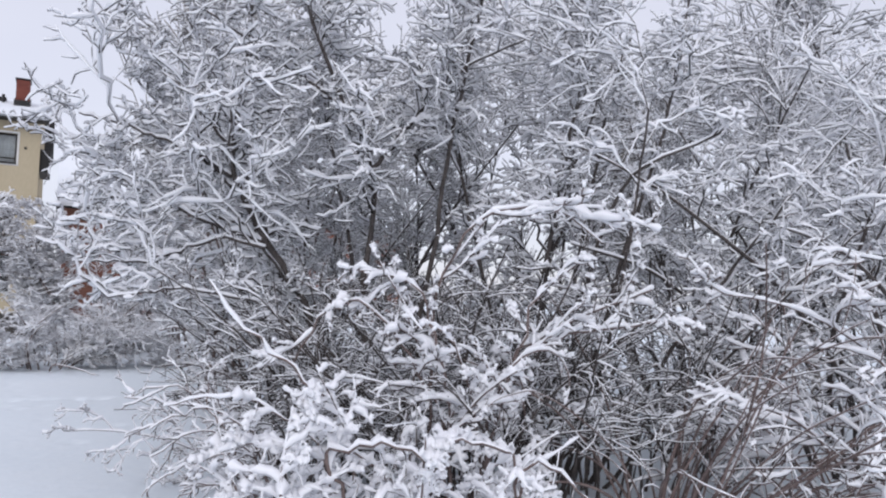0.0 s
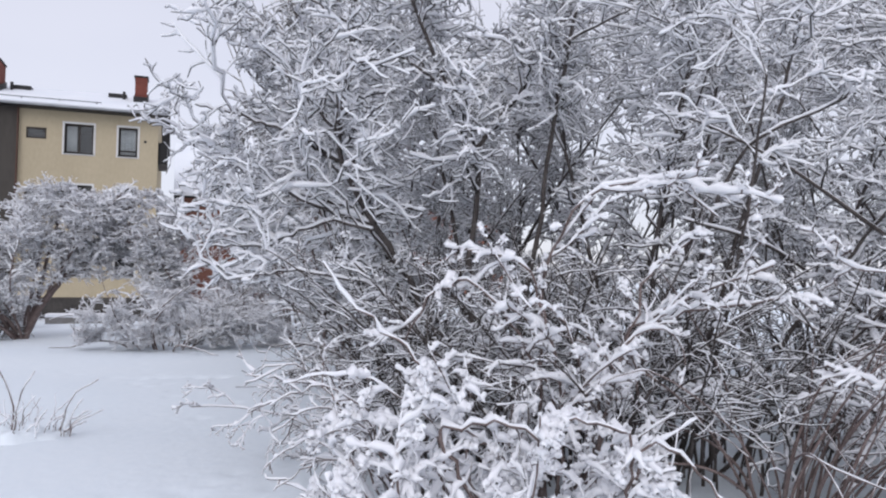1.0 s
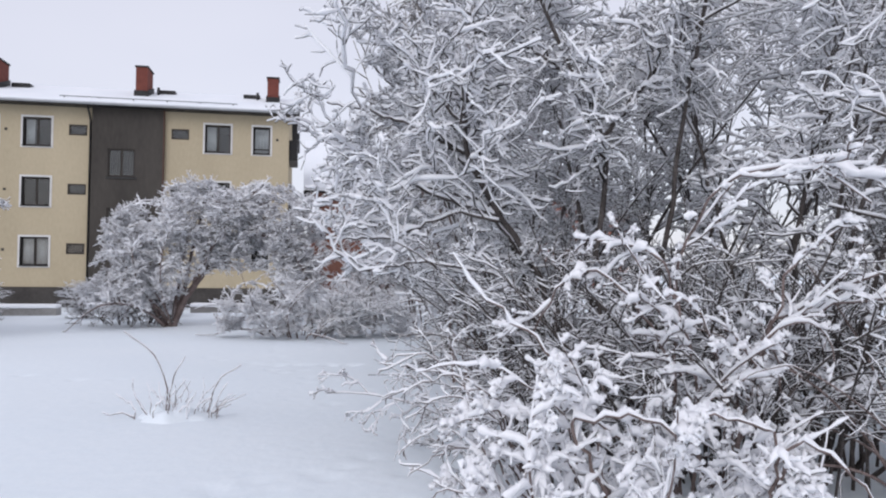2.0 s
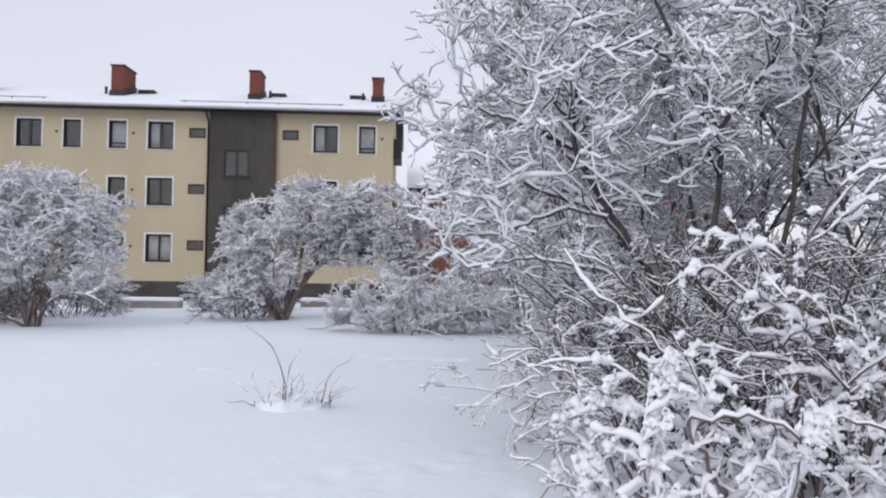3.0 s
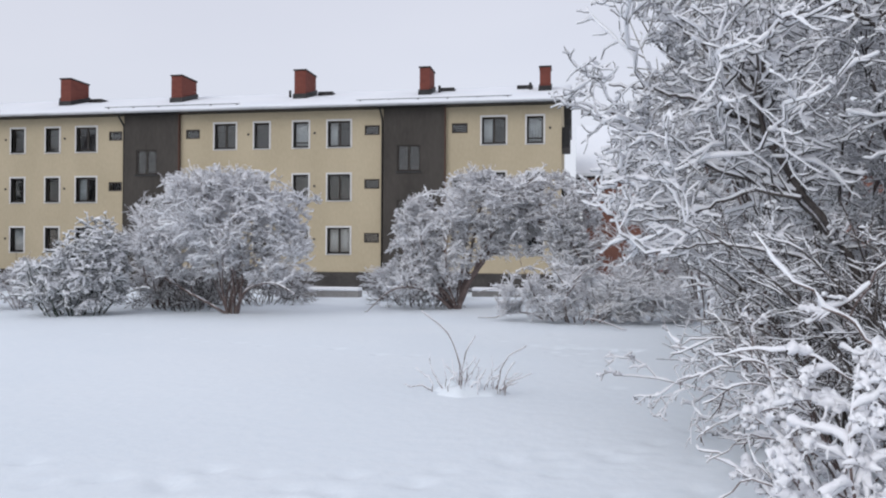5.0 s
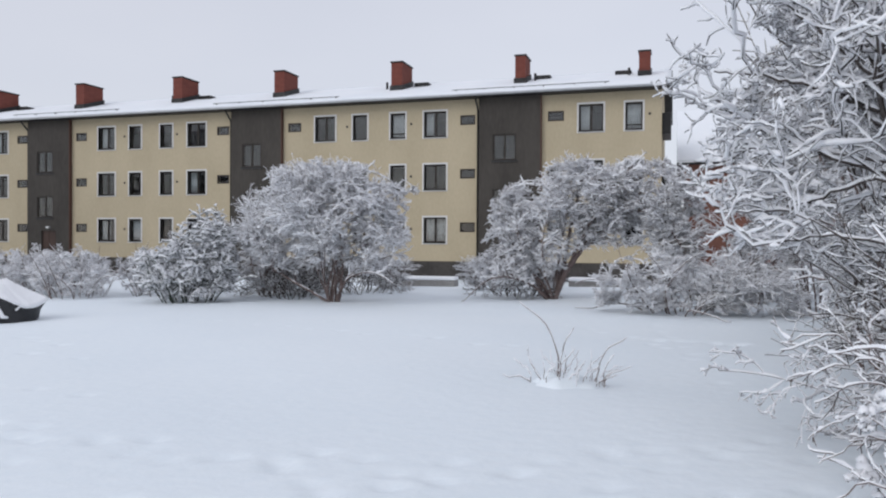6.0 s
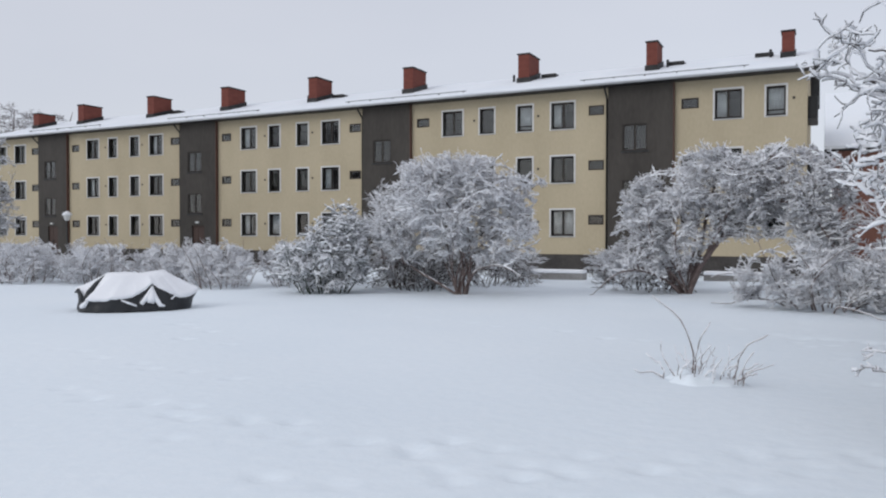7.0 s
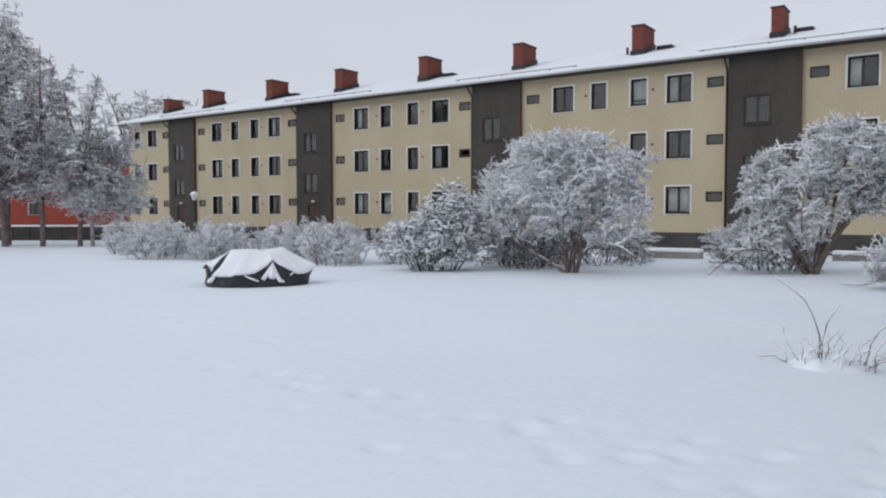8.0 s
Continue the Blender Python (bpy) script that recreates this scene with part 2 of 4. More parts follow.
def reach(rng, env, count, pts, rad, k, lift, shell, crook):
    """Curved branches that leave the stems and fill the crown's ellipsoids evenly."""
    size = np.array([e[3] * e[4] * e[5] for e in env])
    e = np.array(env)[rng.choice(len(env), count, p=size / size.sum())]
    way = unit(rng.normal(0, 1, (count, 3)))
    goal = e[:, :3] + way * e[:, 3:] * (rng.random((count, 1)) ** shell)
    goal[:, 2] = np.maximum(goal[:, 2], 0.12)
    q, tan = pts[:, 1:].reshape(-1, 3), unit(np.gradient(pts, axis=1))[:, 1:].reshape(-1, 3)
    r = rad[:, 1:].reshape(-1)
    gap = np.linalg.norm(goal[:, None] - q[None], axis=2)
    cost = gap + 1.2 * np.maximum(0, q[None, :, 2] + lift * gap - goal[:, None, 2]) + rng.random((count, len(q))) * 0.35 + 0.8 * np.exp(-gap / 0.25)
    j = cost.argmin(1)
    a, d = q[j], np.linalg.norm(goal - q[j], axis=1)[:, None]
    mid = a + unit(tan[j] * 0.7 + unit(goal - a) * 0.6 + rng.normal(0, 0.25, (count, 3)) + np.array([0, 0, 0.25])) * d * 0.55
    t = np.linspace(0, 1, k)[None, :, None]
    p = (1 - t) ** 2 * a[:, None] + 2 * t * (1 - t) * mid[:, None] + t * t * goal[:, None]
    p[:, 1:] += rng.normal(0, 1, (count, k - 1, 3)) * np.minimum(d[:, None], 1.0) * crook
    w = np.clip(r[j] * 0.6, 0.006, 0.02)
    return p, w[:, None] * (1 - 0.6 * np.linspace(0, 1, k))[None], d[:, 0] * 1.1


def plant(name, label, category, seed, at, stems, bark, levels, snow, sides=(5, 4, 3, 3), snow_sides=4, group="", lump=0.35, env=None, thin=0.004, fill=0, lift=0.3, stem_snow=0.85, shell=0.36, crook=0.02, hold=0.18, seat=0.8, bare=1.0):
    """A snow-laden woody plant. stems: (start, way, length, r0, r1, pull, wander) each, or (points, r0, r1); levels: for each
    order of shoots (count, lo, hi, angle, length, k, wander, pull, flat); env: the ellipsoids that hold the crown."""
    rng = np.random.default_rng(seed)
    top = new(name)
    top.location = at
    tagged(top, label, category, group)
    P, R, snow_sets, lengths = [], [], [], []
    for s in stems:
        if len(s) == 3:
            p, length = smooth_path(rng, s[0], 25, 0.010)
            r = np.linspace(s[1], s[2], 25)[None]
        else:
            start, way, length, r0, r1, pull, wander = s
            p, r = grow(rng, np.array([start], float), np.array([way], float), np.array([float(length)]), np.array([r0]), np.array([r1]), 25, wander * 0.6, pull * 0.5)
        mesh_object("stem", joined("stem", [tubes(p, r, max(sides[0], 6))]), bark, top)
        P.append(p)
        R.append(r)
        lengths.append(float(length))
        snow_sets.append(snow_on(rng, p, r, snow * stem_snow, snow_sides, lump, hold, seat))
    P, R, lengths = np.concatenate(P), np.concatenate(R), np.array(lengths)
    twig_sets = []
    for o, (count, lo, hi, angle, length, k, wander, pull, flat) in enumerate(levels):
        if fill and o == 0:
            P, R, lengths = reach(rng, env, fill, P, R, k, lift, shell, crook)
            twig_sets.append(tubes(P, R, sides[1]))
            snow_sets.append(snow_on(rng, P, R, snow, snow_sides, lump, hold, seat))
            lengths = np.maximum(lengths, 0.55)
            continue
        p, way, r, t = sprout(rng, P, R, count, lo, hi, angle, flat)
        ln = np.repeat(lengths, count) * length * (1.15 - 0.75 * t) * (0.6 + 0.8 * rng.random(len(t)))
        if env:
            if not fill:
                keep = inside(p, env)
                p, way, r, ln = p[keep], way[keep], r[keep], ln[keep]
            out = ~inside(p + way * ln[:, None], env)
            ln = np.where(out, ln * (0.7 if fill else 0.45), ln)
        r = np.maximum(r * 0.62, thin * 1.3)
        P, R = grow(rng, p, way, ln, r, np.maximum(r * 0.35, thin), k, wander, pull)
        lengths = ln
        last, fine = o == len(levels) - 1, lump < 0.3 or snow_sides == 3
        seen = rng.random(len(P)) < (bare if last else 1.0)
        twig_sets.append(tubes(P[seen], R[seen], sides[min(o + 1, 3)]))
        snow_sets.append(snow_on(rng, P, R, snow * (1.0, 0.85, 0.66, 0.6)[o], 3 if last and fine else snow_sides, lump, hold, seat))
    tagged(mesh_object("crown", joined("crown", twig_sets), bark, top), kind="stuff")
    tagged(mesh_object("snow_coat", joined("snow_coat", snow_sets), SNOW, top, "fresh white snow along the twigs"), kind="stuff")
    return top


def fan(rng, n, radius, lean, length, r0, r1, pull, wander, toward=(0, 0), z=0.0):
    """Stems that rise from one stool, leaning outwards."""
    out = []
    for i in range(n):
        a = math.tau * (i + rng.random()) / n
        c, s = math.cos(a), math.sin(a)
        q = 0.35 + 0.65 * rng.random()
        out.append(((radius * c * q, radius * s * q, z), (lean * c * q + toward[0], lean * s * q + toward[1], 1.0),
                    length * (0.75 + 0.4 * rng.random()), r0 * (0.7 + 0.5 * rng.random()), r1, pull, wander))
    return out


# ---------------------------------------------------------------- ground
def ground_height(x, y):
    z = 0.03 * np.sin(x * 0.31 + 1.3) * np.cos(y * 0.23) + 0.02 * np.sin(x * 0.9 + y * 0.6) * np.sin(y * 0.75 - x * 0.2)
    def rise(v, lo, hi):
        f = np.clip((v - lo) / (hi - lo), 0, 1)
        return f * f * (3 - 2 * f)
    dip = rise(y, 29.5, 35.0) * (1 - rise(y, 50.0, 60.0)) * rise(x, -74.0, -62.0) * (1 - rise(x, -0.6, 0.4))
    return z * np.exp(-((x * x + y * y) / 6000.0)) - 0.32 * dip


def ground():
    rng = np.random.default_rng(5)
    def axis(lo, hi):
        core = np.arange(lo, hi, 0.07)
        out = [core[-1] + 0.2]
        while out[-1] < 1500:
            out.append(out[-1] + (out[-1] - core[-1]) * 0.16 + 0.1)
        back = [core[0] - 0.2]
        while back[-1] > -1500:
            back.append(back[-1] - (core[0] - back[-1]) * 0.16 - 0.1)
        return np.concatenate([back[::-1], core, out])
    xs, ys = axis(-10.0, 3.0), axis(2.0, 14.5)
    X, Y = np.meshgrid(xs, ys)
    Z = ground_height(X, Y)
    # trodden tracks and small hollows left by feet
    for x0, y0, dx, dy, n in ((-4.6, 4.4, 0.5, 0.16, 22), (-2.0, 3.2, 0.4, 0.3, 14), (-7.5, 5.2, 0.5, -0.06, 14), (0.9, 10.6, -0.35, 0.55, 10),(-3.4, 3.6, 0.55, 0.42, 16), (-6.0, 6.3, -0.62, 0.1, 12), (0.2, 4.6, -0.6, 0.05, 12), (0.5, 9.5, -0.1, 0.75, 14), (-1.4, 3.4, 0.35, 0.55, 10), (-8.0, 8.5, -0.6, 0.35, 10), (-9.5, 13.2, 0.7, -0.15, 12)):
        for i in range(n):
            cx, cy = x0 + dx * i + rng.normal(0, 0.12), y0 + dy * i + rng.normal(0, 0.12)
            d = ((X - cx) / 0.10) ** 2 + ((Y - cy) / 0.09) ** 2
            Z -= 0.85 * (0.02 + 0.03 * rng.random()) * np.exp(-d) - 0.004 * np.exp(-((np.sqrt(d) - 1.7) / 0.5) ** 2)
    # a shallow path with crumbled edges that runs towards the shrubs
    for i in range(34):
        f = i / 33
        cx, cy = 1.0 - 1.9 * f + rng.normal(0, 0.08), 13.2 + 0.35 * f + rng.normal(0, 0.10)
        d = ((X - cx) / 0.11) ** 2 + ((Y - cy) / 0.13) ** 2
        Z -= (0.035 * rng.random()) * np.exp(-d)
    ny, nx = X.shape
    verts = np.stack([X, Y, Z], -1).reshape(-1, 3)
    i = np.arange((ny - 1))[:, None] * nx + np.arange(nx - 1)[None, :]
    quads = np.stack([i, i + 1, i + nx + 1, i + nx], -1).reshape(-1, 4)
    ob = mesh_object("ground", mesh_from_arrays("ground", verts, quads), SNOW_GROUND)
    tagged(ob, "smooth snow-covered lawn with faint old footprints", "ground", kind="structure")


ground()

# ---------------------------------------------------------------- the long apartment house
FY, PERIOD, Z_WALL = 37.45, 14.39, 8.95
BAYS = [(-9.64 - k * PERIOD, -6.49 - k * PERIOD) for k in range(4)]
X_RIGHT, X_LEFT = -0.73, BAYS[3][0] - 5.76
FLOOR_Z = (1.58, 4.33, 7.08)
BACK = FY + 11.2


def pierced_wall(x0, x1, z0, z1, y0, y1, holes):
    """A wall from y0 (front) to y1 with rectangular openings (x0, x1, z0, z1)."""
    xs = sorted({x0, x1, *[v for h in holes for v in h[:2]]})
    zs = sorted({z0, z1, *[v for h in holes for v in h[2:]]})
    def solid(i, j):
        if not (0 <= i < len(xs) - 1 and 0 <= j < len(zs) - 1):
            return False
        cx, cz = (xs[i] + xs[i + 1]) / 2, (zs[j] + zs[j + 1]) / 2
        return not any(h[0] < cx < h[1] and h[2] < cz < h[3] for h in holes)
    bm = bmesh.new()
    def quad(*p):
        bm.faces.new([bm.verts.new(v) for v in p])
    for i in range(len(xs) - 1):
        for j in range(len(zs) - 1):
            if not solid(i, j):
                continue
            a, b, c, d = xs[i], xs[i + 1], zs[j], zs[j + 1]
            quad((a, y0, c), (b, y0, c), (b, y0, d), (a, y0, d))
            quad((b, y1, c), (a, y1, c), (a, y1, d), (b, y1, d))
            if not solid(i - 1, j):
                quad((a, y1, c), (a, y0, c), (a, y0, d), (a, y1, d))
            if not solid(i + 1, j):
                quad((b, y0, c), (b, y1, c), (b, y1, d), (b, y0, d))
            if not solid(i, j - 1):
                quad((a, y1, c), (b, y1, c), (b, y0, c), (a, y0, c))
            if not solid(i, j + 1):
                quad((a, y0, d), (b, y0, d), (b, y1, d), (a, y1, d))
    bmesh.ops.remove_doubles(bm, verts=bm.verts, dist=0.0005)
    return bm


def window(parent, w, h, kind, mat_surround, surround=True):
    """A window with its lower left corner at the origin, in the plane y = 0: dark sash, panes, pale surround, sill."""
    f = 0.08
    rows = [(0, w, -0.0, 0.07, 0, f), (0, w, 0.0, 0.07, h - f, h), (0, f, 0.0, 0.07, f, h - f), (w - f, w, 0.0, 0.07, f, h - f)]
    panes = [(f, w - f, f, h - f)]
    if kind == "double":
        rows.append((w / 2 - 0.05, w / 2 + 0.05, -0.006, 0.07, f, h - f))
        panes = [(f, w / 2 - 0.05, f, h - f), (w / 2 + 0.05, w - f, f, h - f)]
    if kind == "vent":
        rows.append((f, w - f, 0.0, 0.07, 0.22, 0.27))
        panes = [(f, w - f, f, 0.22), (f, w - f, 0.27, h - f)]
    win = part("window", boxes(*rows), SASH, parent)
    for x0, x1, z0, z1 in panes:
        part("pane", boxes((x0, x1, 0.03, 0.045, z0, z1)), GLASS, win)
    if surround:
        s, d = 0.085, -0.17
        part("surround", boxes((-s, 0, d, 0.0, -s, h + s), (w, w + s, d, 0.0, -s, h + s), (0, w, d, 0.0, h, h + s), (0, w, d, 0.0, -s, 0)), mat_surround, win, "white painted surround")
        part("sill", boxes((-0.02, w + 0.02, d - 0.06, d + 0.10, -0.025, 0.004)), METAL_DARK, win)
    return win


def apartment_house():
    top = new("apartment_house")
    top.location = (0, FY, 0)
    tagged(top, "long three-storey ochre plastered apartment house with dark brown stair bays", "house")
    wh = 1.32
    spots = []
    for k in range(3):
        o = -k * PERIOD
        spots += [("double", -18.91 + o, 1.19), ("single", -16.68 + o, 0.83), ("vent", -14.52 + o, 0.83), ("double", -12.65 + o, 1.21)]
    spots += [("double", -4.65, 1.19), ("vent", -2.42, 0.81), ("double", -12.65 - 3 * PERIOD, 1.21), ("single", -14.52 - 3 * PERIOD, 0.83)]
    vents = []
    for a, b in BAYS:
        vents += [a - 1.05, b + 0.32]
    holes = [(x, x + w, z, z + wh) for _, x, w in spots for z in FLOOR_Z]
    holes += [(x, x + 0.80, z + 0.55, z + 1.05) for x in vents for z in FLOOR_Z]
    # front wall between the bays
    edges = [X_LEFT] + [v for b in reversed(BAYS) for v in b] + [X_RIGHT]
    for a, b in zip(edges[0::2], edges[1::2]):
        part("front_wall", pierced_wall(a, b, 0.62, Z_WALL, 0.0, 0.35, [h for h in holes if a < h[0] < b]), PLASTER, top)
        part("plinth", boxes((a, b, 0.03, 0.35, -0.6, 0.62)), PLINTH, top, "dark grey rendered plinth")
    part("back_wall", boxes((X_LEFT, X_RIGHT, 10.85, 11.2, -0.6, Z_WALL)), PLASTER, top)
    gable = lambda x0, x1: [(x, y, z) for x in (x0, x1) for y, z in ((0.35, -0.6), (10.85, -0.6), (10.85, Z_WALL), (5.6, Z_WALL + 1.75), (0.35, Z_WALL))]
    for x0, x1 in ((X_LEFT, X_LEFT + 0.35), (X_RIGHT - 0.35, X_RIGHT)):
        bm = bmesh.new()
        vs = [bm.verts.new(p) for p in gable(x0, x1)]
        bm.faces.new(vs[0:5])
        bm.faces.new(vs[5:10][::-1])
        for i in range(5):
            bm.faces.new((vs[i], vs[5 + i], vs[5 + (i + 1) % 5], vs[(i + 1) % 5]))
        bmesh.ops.recalc_face_normals(bm, faces=bm.faces)
        part("gable_wall", bm, PLASTER, top)
    # floors and inner wall, coloured near-black to stand for unlit rooms
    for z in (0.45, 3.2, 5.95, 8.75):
        part("storey_floor", boxes((X_LEFT + 0.36, X_RIGHT - 0.36, 0.36, 10.84, z, z + 0.2)), INSIDE_UNLIT, top)
    part("inner_wall", boxes((X_LEFT + 0.36, X_RIGHT - 0.36, 4.6, 4.75, 0.66, 8.7)), INSIDE_UNLIT, top)
    # windows
    first = {}
    rng = random.Random(4)
    for kind, x, w in spots:
        for z in FLOOR_Z:
            key = (kind, round(w, 2))
            if key in first:
                win = again(first[key], x, 0.15, z, top)
            else:
                win = first[key] = window(top, w, wh, kind, PLASTER_WHITE)
                win.location = (x, 0.15, z)
    small = window(top, 0.80, 0.50, "single", PLASTER_WHITE, False)
    small.location = (vents[0], 0.02, FLOOR_Z[0] + 0.55)
    for x in vents:
        for z in FLOOR_Z:
            if (x, z) != (vents[0], FLOOR_Z[0]):
                again(small, x, 0.02, z + 0.55, top)
    # small air valves beside the narrow windows
    valve = None
    for kind, x, w in spots:
        if kind != "double":
            for z in FLOOR_Z:
                vx = x - 0.33 if kind == "single" else x + w + 0.33
                if valve is None:
                    valve = part("air_valve", boxes((-0.055, 0.055, -0.03, 0.02, -0.055, 0.055), bevel=0.012), METAL_DARK, top)
                    valve.location = (vx, 0, z + 0.72)
                else:
                    again(valve, vx, 0, z + 0.72, top)
    # stair bays
    for n, (a, b) in enumerate(BAYS):
        w0 = a + 0.72
        bh = [(w0, w0 + 1.2, z, z + 1.3) for z in (FLOOR_Z[0] + 1.42, FLOOR_Z[1] + 1.42)]
        door = (a + 1.05, a + 2.15, 0.05, 2.2)
        part("bay_wall", pierced_wall(a, b - 0.02, -0.2, Z_WALL + 0.05, -0.22, 0.12, bh + [door]), CLADDING, top, "dark brown clad stair bay")
        part("bay_cheek", boxes((b - 0.02, b + 0.03, -0.225, 0.12, -0.2, Z_WALL + 0.05)), CLADDING_RED, top)
        for h in bh:
            win = window(top, 1.2, 1.3, "double", SASH, False)
            win.location = (h[0], -0.17, h[2])
            part("sill", boxes((-0.08, 1.28, -0.10, 0.02, -0.09, -0.01)), METAL_DARK, win)
        dr = part("door", boxes((door[0], door[1], -0.12, -0.06, 0.05, 2.2), (door[0] + 0.09, door[0] + 0.5, -0.135, -0.12, 0.2, 2.05), (door[0] + 0.58, door[1] - 0.09, -0.135, -0.12, 0.2, 2.05), bevel=0.006), DOOR_BROWN, top, "dark brown panelled entrance door")
        part("handle", boxes((door[0] + 0.50, door[0] + 0.54, -0.20, -0.135, 1.0, 1.2), bevel=0.008), METAL_DARK, dr)
        part("door_lamp", boxes((door[0] + 0.45, door[0] + 0.68, -0.36, -0.22, 2.35, 2.47), bevel=0.03), LAMP_GLASS, top, "small white lamp above the door")
        x = a - 0.09
        pipe = [(x, -0.62, Z_WALL - 0.02), (x, -0.58, Z_WALL - 0.14), (x, -0.16, Z_WALL - 0.5), (x, -0.09, Z_WALL - 0.62), (x, -0.09, 0.15)]
        part("downpipe", tube_bm(pipe, [0.05] * 5, 8), METAL_DARK, top, "black downpipe", True)
    # roof: dark eaves board and gutter, deck, snow
    e0, rise, ridge = -0.72, 0.315, 5.6
    z0 = Z_WALL + 0.02
    xl, xr = X_LEFT - 0.55, X_RIGHT + 0.45
    def pitched(dz0, dz1, inset, seg, lumpy):
        bm = bmesh.new()
        prof = [(e0 + inset, 0), (ridge, (ridge - e0 - inset) * rise), (2 * ridge - e0 - inset, 0)]
        fine = []
        for (ya, za), (yb, zb) in zip(prof, prof[1:]):
            fine += [(ya + (yb - ya) * t / 12, za + (zb - za) * t / 12) for t in range(12)]
        fine.append(prof[-1])
        rows = []
        for i in range(seg + 1):
            x = xl + inset + (xr - xl - 2 * inset) * i / seg
            row = []
            for y, z in fine:
                h = lumpy * noise.noise(Vector((x * 0.6, y * 0.9, 3.0))) if lumpy else 0
                row.append((bm.verts.new((x, y, z0 + inset * rise + z + dz0)), bm.verts.new((x, y, z0 + inset * rise + z + dz1 + h))))
            rows.append(row)
        for r, s in zip(rows, rows[1:]):
            for j in range(len(fine) - 1):
                bm.faces.new((r[j][1], s[j][1], s[j + 1][1], r[j + 1][1]))
                bm.faces.new((r[j][0], r[j + 1][0], s[j + 1][0], s[j][0]))
            bm.faces.new((r[0][0], s[0][0], s[0][1], r[0][1]))
            bm.faces.new((r[-1][1], s[-1][1], s[-1][0], r[-1][0]))
        for row in (rows[0], rows[-1]):
            for j in range(len(fine) - 1):
                bm.faces.new((row[j][0], row[j][1], row[j + 1][1], row[j + 1][0]))
        bmesh.ops.recalc_face_normals(bm, faces=bm.faces)
        return bm
    part("roof", pitched(0.0, 0.06, 0.0, 30, 0), METAL_DARK, top, "dark roof deck")
    part("roof_snow", pitched(0.064, 0.17, 0.03, 140, 0.05), SNOW_ROOF, top, "thick even snow on the roof", True)
    part("soffit", boxes((xl + 0.02, xr - 0.02, e0 + 0.02, -0.004, z0 - 0.035, z0 - 0.005)), METAL_DARK, top)
    part("gutter", tube_bm([(xl, e0 - 0.05, z0 + 0.03), (xr, e0 - 0.05, z0 + 0.03)], [0.045, 0.045], 8), ZINC, top, "pale zinc gutter", True)
    # chimneys
    for n, (x, front, depth, high) in enumerate(((-1.92, 2.6, 0.9, 11.42), (-8.35, 2.5, 1.4, 11.6), (-15.45, 2.5, 1.7, 11.7), (-22.85, 2.5, 1.7, 11.65), (-29.9, 2.5, 1.7, 11.7), (-37.3, 2.5, 1.7, 11.7), (-44.4, 2.5, 1.7, 11.65), (-51.9, 2.5, 1.7, 11.6), (-57.2, 2.5, 1.5, 11.3))):
        zr = z0 + (front - e0) * rise
        w = 0.56 if n < 2 else 0.66
        ch = part("chimney", boxes((x, x + w, front, front + depth, zr - 0.3, high), bevel=0.012), BRICK_RED, top, "red brick chimney")
        part("cap", boxes((x - 0.05, x + w + 0.05, front - 0.05, front + depth + 0.05, high + 0.002, high + 0.08), bevel=0.015), METAL_DARK, ch)
        bm = bmesh.new()
        ya, yb, za, zb = front - 0.07, front + depth + 0.07, zr + 0.12, zr + 0.12 + (depth + 0.14) * rise
        vs = [bm.verts.new(p) for p in ((x - 0.06, ya, zr - 0.2), (x + w + 0.06, ya, zr - 0.2), (x + w + 0.06, yb, zr - 0.2), (x - 0.06, yb, zr - 0.2), (x - 0.06, ya, za + 0.30), (x + w + 0.06, ya, za + 0.30), (x + w + 0.06, yb, zb + 0.30), (x - 0.06, yb, zb + 0.30))]
        for q in ((0, 1, 5, 4), (1, 2, 6, 5), (2, 3, 7, 6), (3, 0, 4, 7), (4, 5, 6, 7)):
            bm.faces.new([vs[i] for i in q])
        bmesh.ops.recalc_face_normals(bm, faces=bm.faces)
        part("flashing", bm, METAL_DARK, ch, "black sheet-metal flashing")
    for x in (-2.45, -9.25 + 1.85, -16.0, -30.5, -45.0):
        zr = z0 + (3.3 - e0) * rise
        part("vent_pipe", tube_bm([(x, 3.3, zr), (x, 3.3, zr + 0.55)], [0.07, 0.07], 10), METAL_DARK, top, "", True)
    for x in (-3.2, -7.5, -14.5, -28.9, -43.4):
        zr = z0 + (3.9 - e0) * rise
        part("roof_hatch", boxes((x, x + 0.85, 3.7, 4.4, zr + 0.02, zr + 0.34), bevel=0.02), METAL_DARK, top, "dark low roof hatch")
    for xa, xb in ((-11.2, -3.2), (-25.5, -17.6), (-40.0, -32.0), (-54.5, -46.5)):
        zr = z0 + 0.95 * rise + 0.23
        part("snow_guard", tube_bm([(xa, e0 + 0.95, zr), (xb, e0 + 0.95, zr)], [0.018, 0.018], 6), METAL_DARK, top, "", True)
        for i in range(6):
            x = xa + 0.2 + (xb - xa - 0.4) * i / 5
            part("guard_bracket", boxes((x - 0.02, x + 0.02, e0 + 0.93, e0 + 1.2, zr - 0.2, zr - 0.02)), METAL_DARK, top)
    # balcony boxes on the gable
    for z in (6.9, 4.15):
        bal = part("balcony", boxes((X_RIGHT + 0.004, X_RIGHT + 0.42, 0.5, 3.2, z, z + 1.0), bevel=0.02), METAL_DARK, top, "dark sheet balcony front")
        part("rail", boxes((X_RIGHT + 0.38, X_RIGHT + 0.45, 0.45, 3.25, z + 1.0, z + 1.06)), METAL_DARK, bal)
